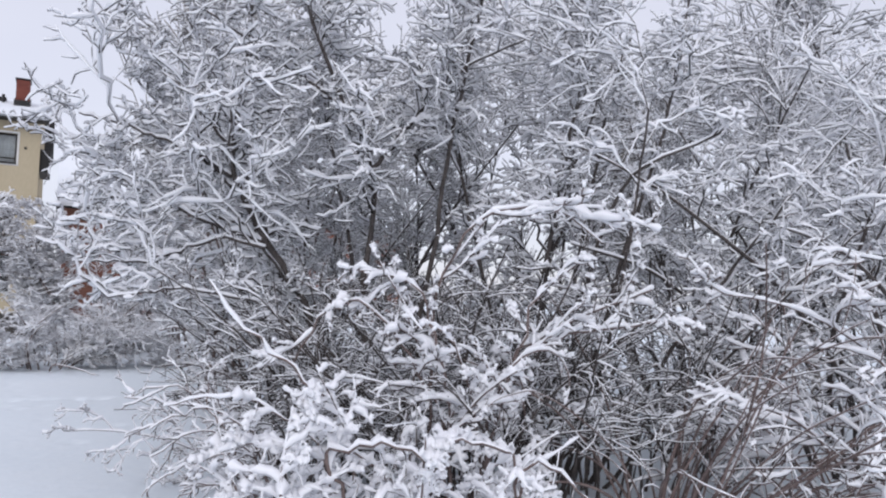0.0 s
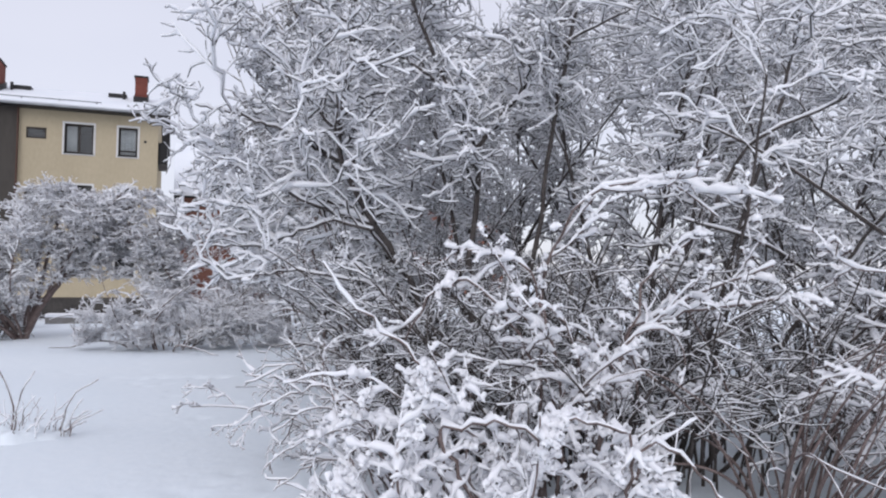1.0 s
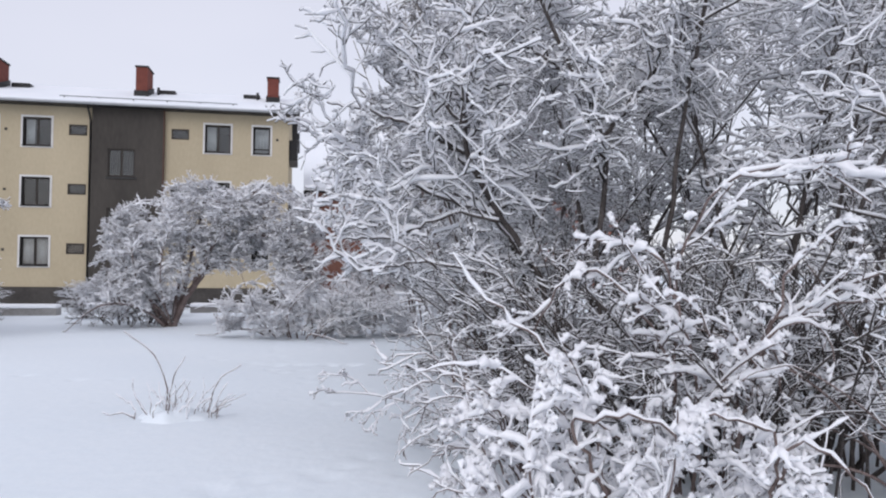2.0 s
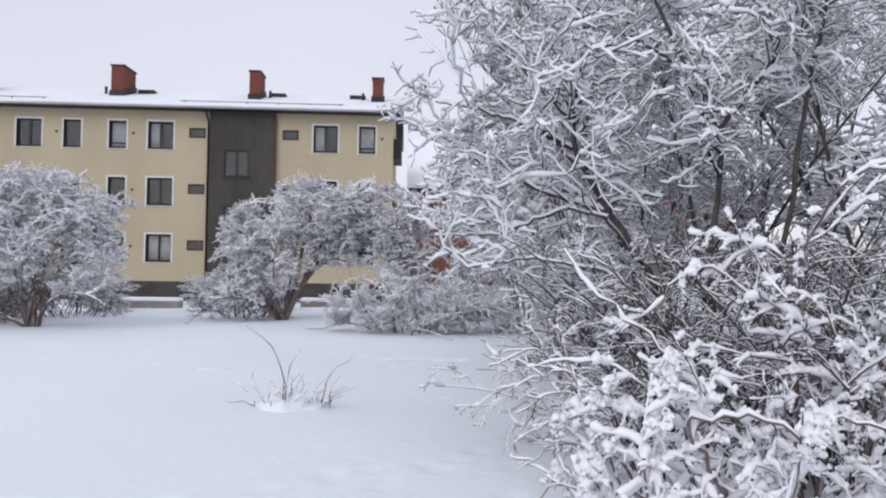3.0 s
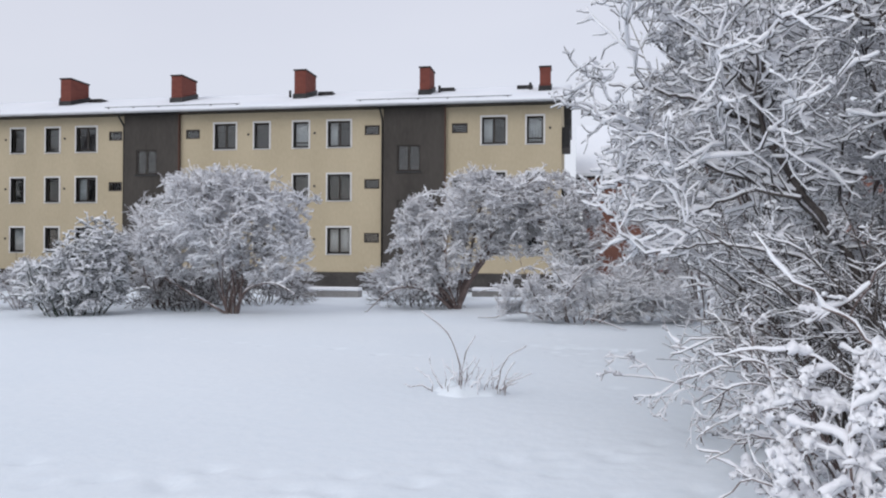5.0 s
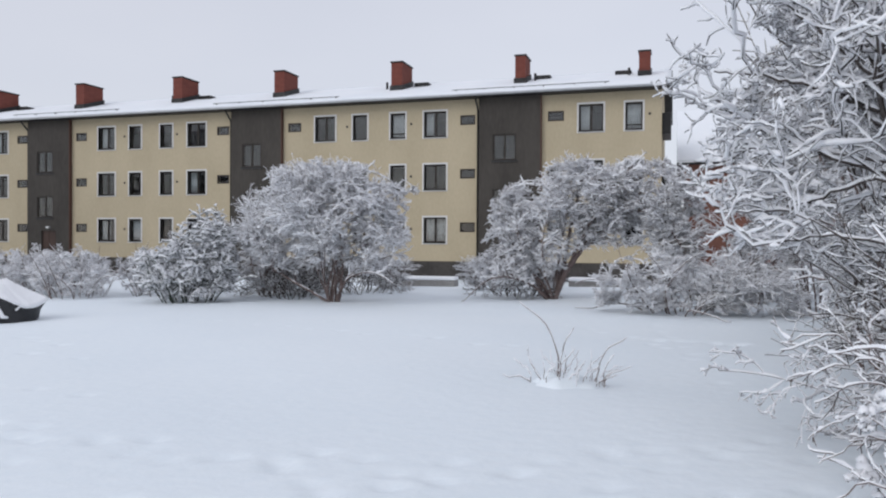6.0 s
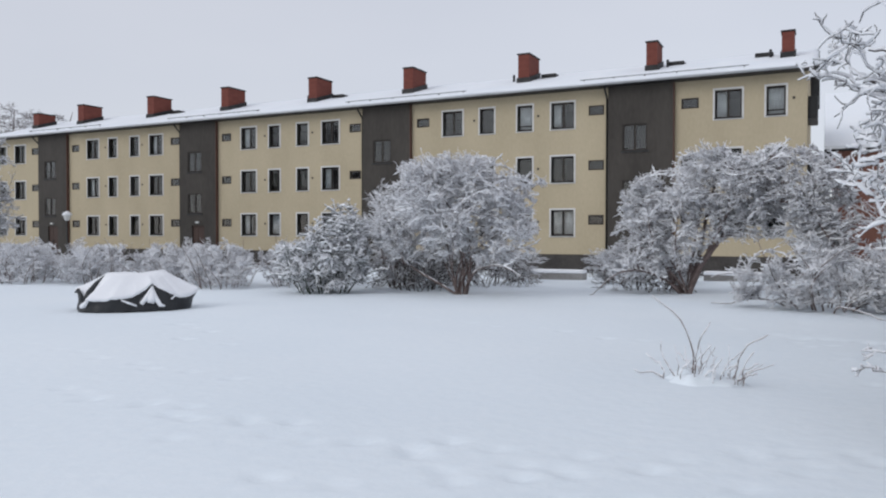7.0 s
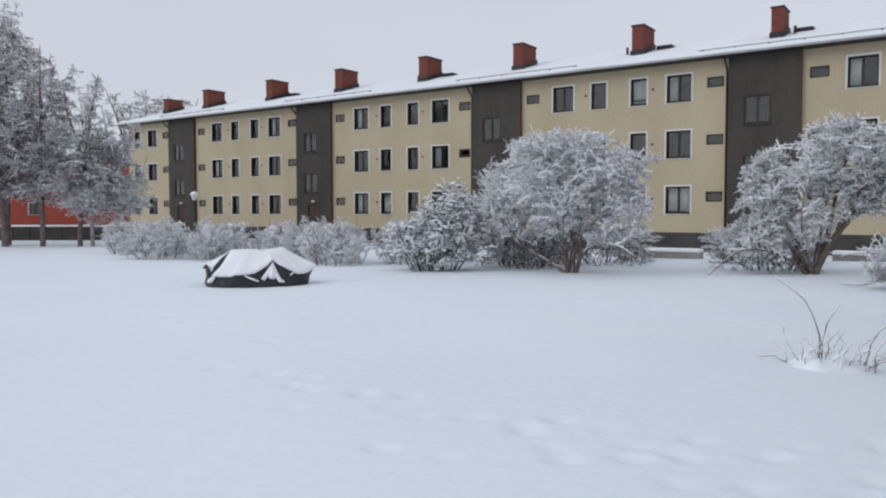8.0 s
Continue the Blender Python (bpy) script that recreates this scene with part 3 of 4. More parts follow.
    # curtains behind some panes
    for x, z, w in ((-12.6, FLOOR_Z[0], 1.1), (-14.47, FLOOR_Z[2], 0.72), (-2.37, FLOOR_Z[2], 0.7), (-4.6, FLOOR_Z[2], 0.45), (-12.6, FLOOR_Z[2], 0.4), (-27.0, FLOOR_Z[0], 0.5), (-33.2, FLOOR_Z[0], 0.6), (-33.2, FLOOR_Z[2], 0.45), (-31.0, FLOOR_Z[0], 0.7), (-41.3, FLOOR_Z[2], 0.5), (-47.6, FLOOR_Z[1], 0.5), (-27.0, FLOOR_Z[1], 0.5)):
        bm = bmesh.new()
        cols = []
        for i in range(17):
            px, py = x + w * i / 16, 0.27 + 0.02 * math.sin(i * 1.9)
            cols.append((bm.verts.new((px, py, z + 0.02)), bm.verts.new((px, py, z + 1.3)), bm.verts.new((px, py + 0.006, z + 1.3)), bm.verts.new((px, py + 0.006, z + 0.02))))
        for a, b in zip(cols, cols[1:]):
            for i in range(4):
                bm.faces.new((a[i], b[i], b[(i + 1) % 4], a[(i + 1) % 4]))
        bmesh.ops.recalc_face_normals(bm, faces=bm.faces)
        part("curtain", bm, CURTAIN, top, "pale curtain", True)
    return top


apartment_house()


# ---------------------------------------------------------------- other houses
def plain_house(name, label, x0, x1, y0, y1, wall_z, ridge_z, wall_mat, turn, at, win_rows):
    top = new(name)
    top.location = at
    top.rotation_euler = (0, 0, radians(turn))
    tagged(top, label, "house")
    holes = [(x, x + 1.2, z, z + 1.3) for x, z in win_rows]
    part("front_wall", pierced_wall(x0, x1, -0.2, wall_z, y0, y0 + 0.3, holes), wall_mat, top)
    part("back_wall", boxes((x0, x1, y1 - 0.3, y1, -0.2, wall_z)), wall_mat, top)
    for a in (x0, x1 - 0.3):
        bm = bmesh.new()
        m = (y0 + y1) / 2
        vs = [bm.verts.new((x, y, z)) for x in (a, a + 0.3) for y, z in ((y0 + 0.3, -0.2), (y1 - 0.3, -0.2), (y1 - 0.3, wall_z), (m, ridge_z - 0.1), (y0 + 0.3, wall_z))]
        bm.faces.new(vs[0:5])
        bm.faces.new(vs[5:10][::-1])
        for i in range(5):
            bm.faces.new((vs[i], vs[5 + i], vs[5 + (i + 1) % 5], vs[(i + 1) % 5]))
        bmesh.ops.recalc_face_normals(bm, faces=bm.faces)
        part("gable_wall", bm, wall_mat, top)
    part("inner_floor", boxes((x0 + 0.3, x1 - 0.3, y0 + 0.3, y1 - 0.3, 0.0, 0.1)), INSIDE_UNLIT, top)
    for k, (ya, yb) in enumerate(((y0 - 0.6, (y0 + y1) / 2), (y1 + 0.6, (y0 + y1) / 2))):
        for nm, lo, hi, mat in (("roof", -0.02, 0.12, METAL_DARK), ("roof_snow", 0.124, 0.30, SNOW_ROOF)):
            bm = bmesh.new()
            vs = [bm.verts.new((x, y, z + d)) for d in (lo, hi) for x in (x0 - 0.5, x1 + 0.5) for y, z in ((ya, wall_z - 0.1), (yb, ridge_z))]
            for q in ((0, 1, 3, 2), (4, 6, 7, 5), (0, 2, 6, 4), (1, 5, 7, 3), (0, 4, 5, 1), (2, 3, 7, 6)):
                bm.faces.new([vs[i] for i in q])
            bmesh.ops.recalc_face_normals(bm, faces=bm.faces)
            part(nm, bm, mat, top)
    for x, z in win_rows:
        win = window(top, 1.2, 1.3, "double", PLASTER_WHITE)
        win.location = (x, y0 + 0.14, z)
    return top


plain_house("brick_house", "low orange-red brick house with a snowy roof behind shrubs", -2.0, 20.0, 0, 9.0, 6.6, 10.4, ORANGE_WALL, 0, (2.5, 50.0, 0), [(1.0, 1.2), (5.0, 1.2), (10.0, 1.2), (1.0, 4.0), (5.0, 4.0)])
plain_house("red_house", "red plastered house with snowy roof beyond the trees", -9.0, 14.0, 0, 10.0, 8.0, 11.0, RED_WALL, 50, (-88.0, 47.0, 0), [(-3.0, 1.5), (3.0, 1.5), (9.0, 1.5), (-3.0, 4.4), (3.0, 4.4), (9.0, 4.4)])

# ---------------------------------------------------------------- the thicket at the edge of the lawn
rng = np.random.default_rng(11)
FILLED = (0, 0, 0, 0, 0, 7, 0, 0, 0)
LV_BACK = [FILLED, (9, 0.1, 1.0, 46, 0.48, 4, 0.14, 0.03, 0.2), (5, 0.15, 1.0, 44, 0.52, 3, 0.18, 0.03, 0.15)]
TREE_LIMBS = [
    ([(2.6, 6.45, 0.0), (2.1, 6.5, 1.6), (1.75, 6.6, 2.1), (1.43, 6.7, 2.7), (1.47, 6.66, 3.2), (1.52, 6.6, 3.8), (1.56, 6.5, 4.7)], 0.040, 0.013),
    ([(1.45, 6.7, 2.67), (1.1, 6.9, 2.9), (0.66, 7.1, 3.1), (0.24, 7.3, 3.2)], 0.020, 0.007),
    ([(2.74, 6.45, 0.0), (2.6, 6.45, 1.5), (2.65, 6.3, 2.8), (2.38, 6.4, 3.35), (2.1, 6.5, 4.0), (1.9, 6.55, 4.7)], 0.036, 0.013),
    ([(2.2, 6.6, 1.5), (1.6, 6.9, 2.3), (1.1, 7.1, 2.4), (0.5, 7.4, 2.5)], 0.020, 0.007),
    ([(3.0, 6.75, 0.0), (3.3, 6.5, 1.9), (3.4, 6.35, 3.2), (3.6, 6.15, 4.4), (3.65, 6.05, 5.4)], 0.032, 0.011),
    ([(1.72, 6.5, 2.05), (1.4, 6.7, 2.15), (0.8, 7.0, 1.9), (0.26, 7.25, 1.9)], 0.016, 0.006),
    ([(2.66, 6.4, 2.84), (3.0, 6.3, 3.3), (3.4, 6.1, 3.8), (4.0, 5.75, 4.15)], 0.022, 0.008),
    ([(2.5, 6.6, 0.0), (2.0, 7.2, 2.0), (1.6, 7.8, 3.4), (1.2, 8.2, 4.6)], 0.029, 0.01),
    ([(2.9, 6.9, 0.0), (2.9, 7.6, 2.2), (2.7, 8.2, 4.0), (2.6, 8.6, 5.6)], 0.029, 0.01),
    ([(1.75, 6.6, 2.1), (1.1, 6.9, 2.35), (0.5, 7.2, 2.7), (0.1, 7.5, 3.1)], 0.018, 0.007),
    ([(1.45, 6.7, 2.9), (1.0, 7.0, 3.5), (0.6, 7.2, 4.0), (0.4, 7.3, 4.6)], 0.018, 0.007),
    ([(2.4, 6.4, 3.3), (1.9, 6.8, 3.8), (1.2, 7.2, 4.3), (0.8, 7.5, 4.9)], 0.018, 0.007),
    ([(2.3, 6.5, 1.2), (1.6, 6.2, 1.6), (1.0, 6.2, 1.7), (0.5, 6.4, 1.6)], 0.014, 0.006),
    ([(1.9, 7.4, 2.4), (1.2, 7.8, 3.2), (0.7, 8.0, 3.8), (0.4, 8.2, 4.5)], 0.018, 0.007),
]
LV_NEAR = [(0, 0, 0, 0, 0, 9, 0, 0, 0), (9, 0.12, 1.0, 52, 0.44, 7, 0.20, 0.02, 0.25), (4, 0.15, 1.0, 50, 0.50, 4, 0.25, 0.05, 0.15)]
plant("tree", "spreading bare tree with dark limbs under thick snow", "tree", 21, (0, 0, 0), TREE_LIMBS, BARK, LV_NEAR,
      0.0228, (7, 5, 3, 3), 4, lump=0.29, hold=0.25, env=[(1.55, 6.9, 3.2, 1.85, 1.7, 1.9), (2.4, 6.7, 4.6, 1.75, 1.6, 1.5), (1.4, 7.2, 2.4, 1.4, 1.3, 1.1), (1.05, 7.3, 3.9, 0.95, 1.0, 1.25), (1.05, 7.3, 3.0, 0.9, 0.9, 0.9)], thin=0.0034, fill=240, lift=0.25, crook=0.035)
SHRUB_LIMBS = [
    ([(4.2, 5.75, 0.0), (4.4, 5.5, 2.0), (4.65, 5.3, 2.8), (5.0, 5.1, 3.0), (5.45, 4.85, 3.25)], 0.034, 0.01),
    ([(4.4, 5.85, 0.0), (4.75, 5.5, 1.95), (5.1, 5.25, 3.4), (5.25, 5.1, 4.6)], 0.030, 0.01),
    ([(4.35, 6.1, 0.0), (4.25, 6.0, 1.85), (4.4, 5.8, 3.2), (4.6, 5.65, 4.6)], 0.030, 0.01),
    ([(4.5, 6.1, 0.0), (4.9, 6.4, 1.8), (5.4, 6.6, 3.4), (5.9, 6.8, 4.7)], 0.030, 0.01),
    ([(4.4, 5.7, 0.0), (4.2, 5.0, 1.2), (4.1, 4.6, 2.2), (4.0, 4.3, 3.1)], 0.022, 0.008),
    ([(4.6, 5.7, 0.0), (5.3, 5.2, 1.5), (6.0, 4.7, 2.6), (6.6, 4.4, 3.4)], 0.026, 0.008),
    ([(4.2, 6.2, 0.0), (3.8, 6.6, 2.4), (3.6, 6.9, 4.0), (3.5, 7.0, 5.4)], 0.026, 0.008),
    ([(4.6, 5.5, 0.0), (5.0, 4.7, 1.0), (5.4, 4.2, 1.8), (5.8, 3.8, 2.3)], 0.022, 0.008),
]
plant("shrub", "tall many-stemmed shrub with slanting limbs covered with snow", "shrub", 22, (0, 0, 0), SHRUB_LIMBS, BARK, LV_NEAR, 0.0215, (6, 5, 3, 3), 4, "thicket", lump=0.25, thin=0.0032,
      env=[(4.7, 5.6, 3.4, 1.9, 1.6, 1.9), (5.6, 4.6, 2.4, 1.5, 1.2, 1.2), (4.4, 6.2, 4.6, 1.7, 1.4, 1.4)], fill=140, lift=0.25, crook=0.035, bare=0.75)
tall = plant("shrub", "tall many-stemmed shrub covered with snow", "shrub", 23, (7.3, 4.9, 0), fan(rng, 8, 0.5, 0.55, 4.4, 0.035, 0.008, -0.01, 0.07), BARK, LV_NEAR, 0.0215, (6, 5, 3, 3), 4, "thicket", lump=0.25, thin=0.0032, env=[(0, 0, 2.9, 2.0, 1.8, 1.9), (0.2, -0.6, 1.6, 1.8, 1.5, 1.1)], fill=100, lift=0.2, crook=0.035, bare=0.6)
# the deeper rows
back = plant("shrub", "dense grey snow-dusted shrub deep in the thicket", "shrub", 25, (4.3, 9.6, 0), fan(rng, 9, 0.8, 0.4, 4.2, 0.035, 0.008, 0.0, 0.06), BARK, LV_BACK, 0.022, (6, 4, 3, 3), 3, "thicket", thin=0.0035, env=[(0, 0, 3.4, 2.0, 1.8, 2.3), (0, 0, 1.6, 1.9, 1.8, 1.3)], fill=80, lift=0.3)
for i, (x, y, turn, size) in enumerate(((5.6, 8.6, 250, 0.95), (8.2, 7.6, 330, 0.95), (9.9, 6.2, 140, 1.0), (6.2, 12.0, 310, 1.05), (10.6, 9.9, 30, 1.05), (3.1, 10.9, 100, 0.85), (4.4, 13.2, 200, 1.0), (3.0, 8.5, 20, 0.6))):
    o = copy_thing(back, pose(x, y, 0, 0, 0, turn))
    o.scale = (size, size, size * 1.28)
# fine undergrowth that fills the thicket near the ground
LV_UNDER = [(7, 0.25, 1.0, 42, 0.34, 5, 0.18, -0.01, 0.15), (6, 0.2, 1.0, 48, 0.42, 3, 0.24, 0.0, 0.1)]
under = plant("bush", "upright dark undergrowth shoots dusted with snow", "bush", 31, (3.5, 5.7, 0), fan(rng, 30, 0.75, 0.34, 2.0, 0.013, 0.005, -0.012, 0.07, (0.16, 0)), BARK, LV_UNDER, 0.007, (5, 4, 3, 3), 3, "undergrowth", thin=0.003)
for x, y, turn in ((2.4, 7.2, 20), (4.2, 7.4, 30), (6.4, 6.0, 10), (3.1, 5.1, 170), (4.6, 5.3, -20), (2.2, 5.9, 40)):
    copy_thing(under, pose(x, y, 0, 0, 0, turn))
# arching canes in front
CANES = [
    ([(2.6, 4.4, 0.0), (2.73, 4.3, 0.8), (2.84, 4.2, 1.4), (2.9, 4.1, 1.7), (3.13, 4.0, 1.9)], 0.014, 0.007),
    ([(2.6, 4.4, 0.0), (2.7, 4.3, 0.8), (2.77, 4.2, 1.26), (3.0, 4.1, 1.42), (3.63, 3.75, 1.55)], 0.014, 0.007),
    ([(2.6, 4.45, 0.0), (2.74, 4.4, 0.9), (2.85, 4.3, 1.33), (3.17, 4.1, 1.53), (3.63, 3.85, 1.75)], 0.014, 0.007),
    ([(2.4, 4.5, 0.0), (2.33, 4.5, 0.9), (2.32, 4.4, 1.76), (2.5, 4.3, 2.15), (2.73, 4.2, 2.28), (3.04, 4.0, 2.25), (3.25, 3.9, 2.04)], 0.014, 0.006),
    ([(2.45, 4.4, 0.0), (2.38, 4.35, 0.9), (2.0, 4.5, 1.54), (1.86, 4.55, 1.67), (1.62, 4.7, 1.52), (1.5, 4.75, 1.23)], 0.013, 0.006),
    ([(2.45, 4.4, 0.0), (2.4, 4.3, 0.9), (2.25, 4.35, 1.54), (2.18, 4.4, 1.76), (1.85, 4.55, 1.82)], 0.013, 0.006),
    ([(2.6, 4.5, 0.0), (2.7, 4.4, 0.8), (2.82, 4.3, 1.25), (2.93, 4.25, 1.07), (2.96, 4.3, 0.81)], 0.012, 0.006),
]
LV_CANE = [(6, 0.35, 1.0, 38, 0.30, 9, 0.14, -0.035, 0.3), (4, 0.2, 1.0, 46, 0.42, 6, 0.2, -0.05, 0.2), (4, 0.1, 1.0, 52, 0.36, 4, 0.24, 0.0, 0.1)]
plant("bush", "arching canes loaded with clotted snow", "bush", 26, (0, 0, 0), CANES + [((2.5 + r[0][0], 4.5 + r[0][1], 0), *r[1:]) for r in fan(rng, 7, 0.35, 0.45, 1.6, 0.013, 0.005, -0.02, 0.05)], BARK_BROWN, LV_CANE, 0.023, (6, 5, 3, 3), 4, "bushes", lump=0.4, stem_snow=0.8, thin=0.004)
LV_BUSH = [(7, 0.25, 1.0, 44, 0.42, 9, 0.16, -0.05, 0.3), (5, 0.2, 1.0, 50, 0.48, 7, 0.22, -0.06, 0.2), (3, 0.15, 1.0, 52, 0.52, 5, 0.25, -0.04, 0.1)]
FRONT = [
    ([(1.6, 3.7, 0.0), (1.5, 3.6, 0.6), (1.31, 3.65, 0.89), (1.6, 3.5, 0.96), (1.78, 3.4, 0.88), (1.83, 3.4, 0.75)], 0.013, 0.007),
    ([(2.1, 3.4, 0.0), (2.17, 3.25, 0.5), (2.19, 3.2, 0.9), (2.04, 3.3, 0.95), (1.85, 3.4, 0.96)], 0.012, 0.006),
    ([(2.1, 3.4, 0.0), (2.17, 3.25, 0.5), (2.24, 3.2, 0.88), (2.34, 3.1, 0.84), (2.55, 3.0, 0.6)], 0.012, 0.006),
    ([(1.6, 3.8, 0.0), (1.4, 3.85, 0.7), (1.2, 3.95, 0.9), (1.0, 4.05, 0.86), (0.82, 4.2, 0.7)], 0.010, 0.004),
    ([(1.6, 3.9, 0.0), (1.4, 3.85, 0.9), (1.08, 4.0, 1.1), (0.88, 4.15, 1.12), (0.68, 4.3, 1.05)], 0.008, 0.003),
    ([(1.8, 4.0, 0.0), (1.57, 4.1, 1.04), (1.27, 4.2, 1.28), (1.04, 4.3, 1.5), (0.9, 4.4, 1.72)], 0.012, 0.006),
]
plant("bush", "low arching bush weighed down by thick clotted snow", "bush", 24, (0, 0, 0), FRONT + [((1.62 + r[0][0], 3.75 + r[0][1], 0), *r[1:]) for r in fan(rng, 32, 0.55, 1.0, 1.2, 0.010, 0.004, -0.08, 0.05)], BARK_BROWN, LV_BUSH, 0.0245, (6, 5, 3, 3), 4, "bushes", lump=0.42, thin=0.0035, stem_snow=0.75, seat=0.65, env=[(1.62, 3.75, 0.4, 1.05, 1.0, 0.88)])
droop = plant("bush", "drooping bush with long snow-laden shoots", "bush", 27, (5.7, 3.7, 0), fan(rng, 18, 0.5, 0.9, 2.4, 0.014, 0.004, -0.10, 0.05), BARK_BROWN, LV_BUSH, 0.021, (6, 5, 4, 3), 4, "bushes", lump=0.28, thin=0.004)

plant("bush", "dark tangle of bare arching brown canes", "bush", 29, (4.1, 3.85, 0),
      fan(rng, 60, 0.45, 0.75, 2.0, 0.011, 0.004, -0.10, 0.05, (0.45, -0.3)), BARK_BROWN, [(3, 0.3, 1.0, 36, 0.4, 8, 0.10, -0.05, 0.2)], 0.005, (5, 4, 3, 3), 3, "bushes", thin=0.003)
for x, y, turn, size in ((1.95, 6.0, 140, 0.62),):
    o = copy_thing(droop, pose(x, y, 0, 0, 0, turn))
    o.scale = (size, size, size)
# thin bare shoots that hang over the lawn's edge
SHOOTS = [([(1.5, 4.2 + 0.1 * i, 0.0), (1.2, 4.2 + 0.1 * i, 0.55 + 0.1 * i), (0.92, 4.2 + 0.1 * i, 0.68 + 0.12 * i), (0.64, 4.25 + 0.1 * i, 0.50 + 0.13 * i)], 0.008, 0.003) for i in range(4)]
SHOOTS += [([(1.45, 3.8, 0.0), (1.12, 3.85, 0.4), (0.8, 3.95, 0.5), (0.58, 4.0, 0.3)], 0.007, 0.003), ([(1.5, 4.9, 0.0), (1.15, 5.0, 0.8), (0.85, 5.0, 1.1), (0.55, 5.1, 1.0)], 0.008, 0.003)]
plant("bush", "thin drooping brown shoots dusted with snow", "bush", 28, (0, 0, 0), SHOOTS, BARK_BROWN,
      [(6, 0.4, 1.0, 40, 0.24, 6, 0.12, -0.05, 0.2), (2, 0.3, 1.0, 42, 0.5, 5, 0.14, -0.04, 0.2)], 0.009, (5, 4, 3, 3), 4, "bushes", thin=0.003)

# ---------------------------------------------------------------- shrubs on the lawn before the house
LV_LAWN = [FILLED, (8, 0.2, 1.0, 46, 0.50, 4, 0.17, 0.0, 0.25), (4, 0.15, 1.0, 46, 0.66, 3, 0.24, 0.0, 0.3)]
LV_SMALL = [FILLED, (9, 0.15, 1.0, 42, 0.48, 4, 0.14, -0.02, 0.15), (6, 0.1, 1.0, 42, 0.62, 2, 0.16, 0.0, 0.1)]
round_stems = fan(rng, 13, 0.18, 0.40, 2.8, 0.030, 0.009, 0.01, 0.07) + [([(-0.1, -0.1, 0), (-1.0, -0.35, 0.55), (-1.7, -0.45, 0.95), (-2.2, -0.4, 1.35)], 0.04, 0.012), ([(0.05, 0, 0), (0.5, -0.2, 0.7), (1.2, -0.3, 1.1), (1.8, -0.3, 1.3)], 0.03, 0.01), ([(0, 0, 0.4), (0.6, 0.3, 1.5), (1.3, 0.7, 2.5), (2.05, 1.0, 3.2)], 0.03, 0.008)]
plant("lawn_shrub", "broad round-crowned snow-covered shrub with brown stems", "shrub", 41, (-8.8, 18.4, 0), round_stems, BARK_BROWN, LV_LAWN, 0.0265, (6, 4, 3, 3), 3, "lawn shrubs",
      env=[(-0.25, 0, 2.4, 2.15, 1.9, 1.5), (-1.3, 0.2, 1.8, 1.6, 1.4, 0.95), (0.95, 0, 1.75, 1.35, 1.3, 1.1), (1.75, 0.85, 2.85, 0.4, 0.4, 0.35)], thin=0.0045, fill=440, lift=0.05, shell=0.22, hold=0.35, seat=0.62, bare=0.6)
arch_stems = fan(rng, 9, 0.2, 0.7, 3.0, 0.036, 0.009, 0.0, 0.08, (-0.4, 0)) + [
    ([(0.1, 0, 0), (0.35, 0, 0.7), (0.9, -0.1, 1.5), (1.6, -0.1, 2.4), (2.6, -0.1, 3.1)], 0.09, 0.02), ([(0.1, 0, 0), (0.3, 0.2, 0.9), (0.5, 0.3, 2.0), (0.7, 0.3, 3.0), (1.0, 0.2, 3.8)], 0.07, 0.015),
    ([(0.8, -0.1, 1.4), (1.8, 0.3, 2.2), (2.8, 0.4, 2.6), (3.7, 0.3, 2.4)], 0.06, 0.012), ([(0.5, 0, 1.0), (1.2, -0.5, 2.3), (1.8, -0.7, 3.2), (2.3, -0.8, 3.7)], 0.05, 0.012),
    ([(1.6, -0.1, 2.4), (2.6, -0.4, 2.5), (3.3, -0.5, 1.9), (3.7, -0.5, 1.2)], 0.04, 0.01), ([(0.1, 0, 0), (-0.5, -0.3, 0.8), (-1.1, -0.3, 1.6), (-1.4, -0.2, 2.6)], 0.05, 0.01),
    ([(1.2, 0.2, 2.6), (2.0, 0.5, 3.3), (2.8, 0.6, 3.6), (3.4, 0.5, 3.5)], 0.04, 0.01), ([(1.0, -0.2, 2.2), (1.6, 0.4, 3.2), (1.9, 0.6, 3.8), (2.0, 0.7, 4.1)], 0.04, 0.01), ([(2.6, 0.3, 2.5), (3.3, 0.0, 2.9), (3.8, 0.0, 2.8), (4.1, 0.1, 2.4)], 0.03, 0.01),
    ([(0, 0, 0), (-0.6, 0.1, 0.5), (-1.5, 0.1, 0.8), (-2.1, 0.1, 0.8)], 0.04, 0.01)]
plant("lawn_shrub", "wide snow-covered shrub leaning into an arch on a thick trunk", "shrub", 42, (-3.46, 21.5, 0), arch_stems, BARK_BROWN, LV_LAWN, 0.0265, (6, 4, 3, 3), 3, "lawn shrubs",
      env=[(-0.95, 0, 1.85, 1.05, 1.2, 1.45), (-1.3, -0.1, 1.0, 1.0, 1.0, 0.85), (-0.5, -0.5, 1.1, 0.8, 0.6, 0.95), (1.0, 0, 3.0, 1.8, 1.4, 1.0), (2.6, 0, 2.85, 1.6, 1.3, 1.2), (3.4, -0.3, 1.8, 0.9, 1.0, 1.1), (1.7, -0.2, 2.1, 1.1, 0.8, 0.7), (0.2, -0.5, 1.6, 0.6, 0.5, 0.7), (0.5, -0.3, 1.7, 0.75, 0.6, 0.8), (1.9, 0.1, 2.7, 1.3, 1.0, 0.75)], thin=0.0045, fill=700, lift=0.0, shell=0.28, hold=0.35, seat=0.62, bare=0.6)
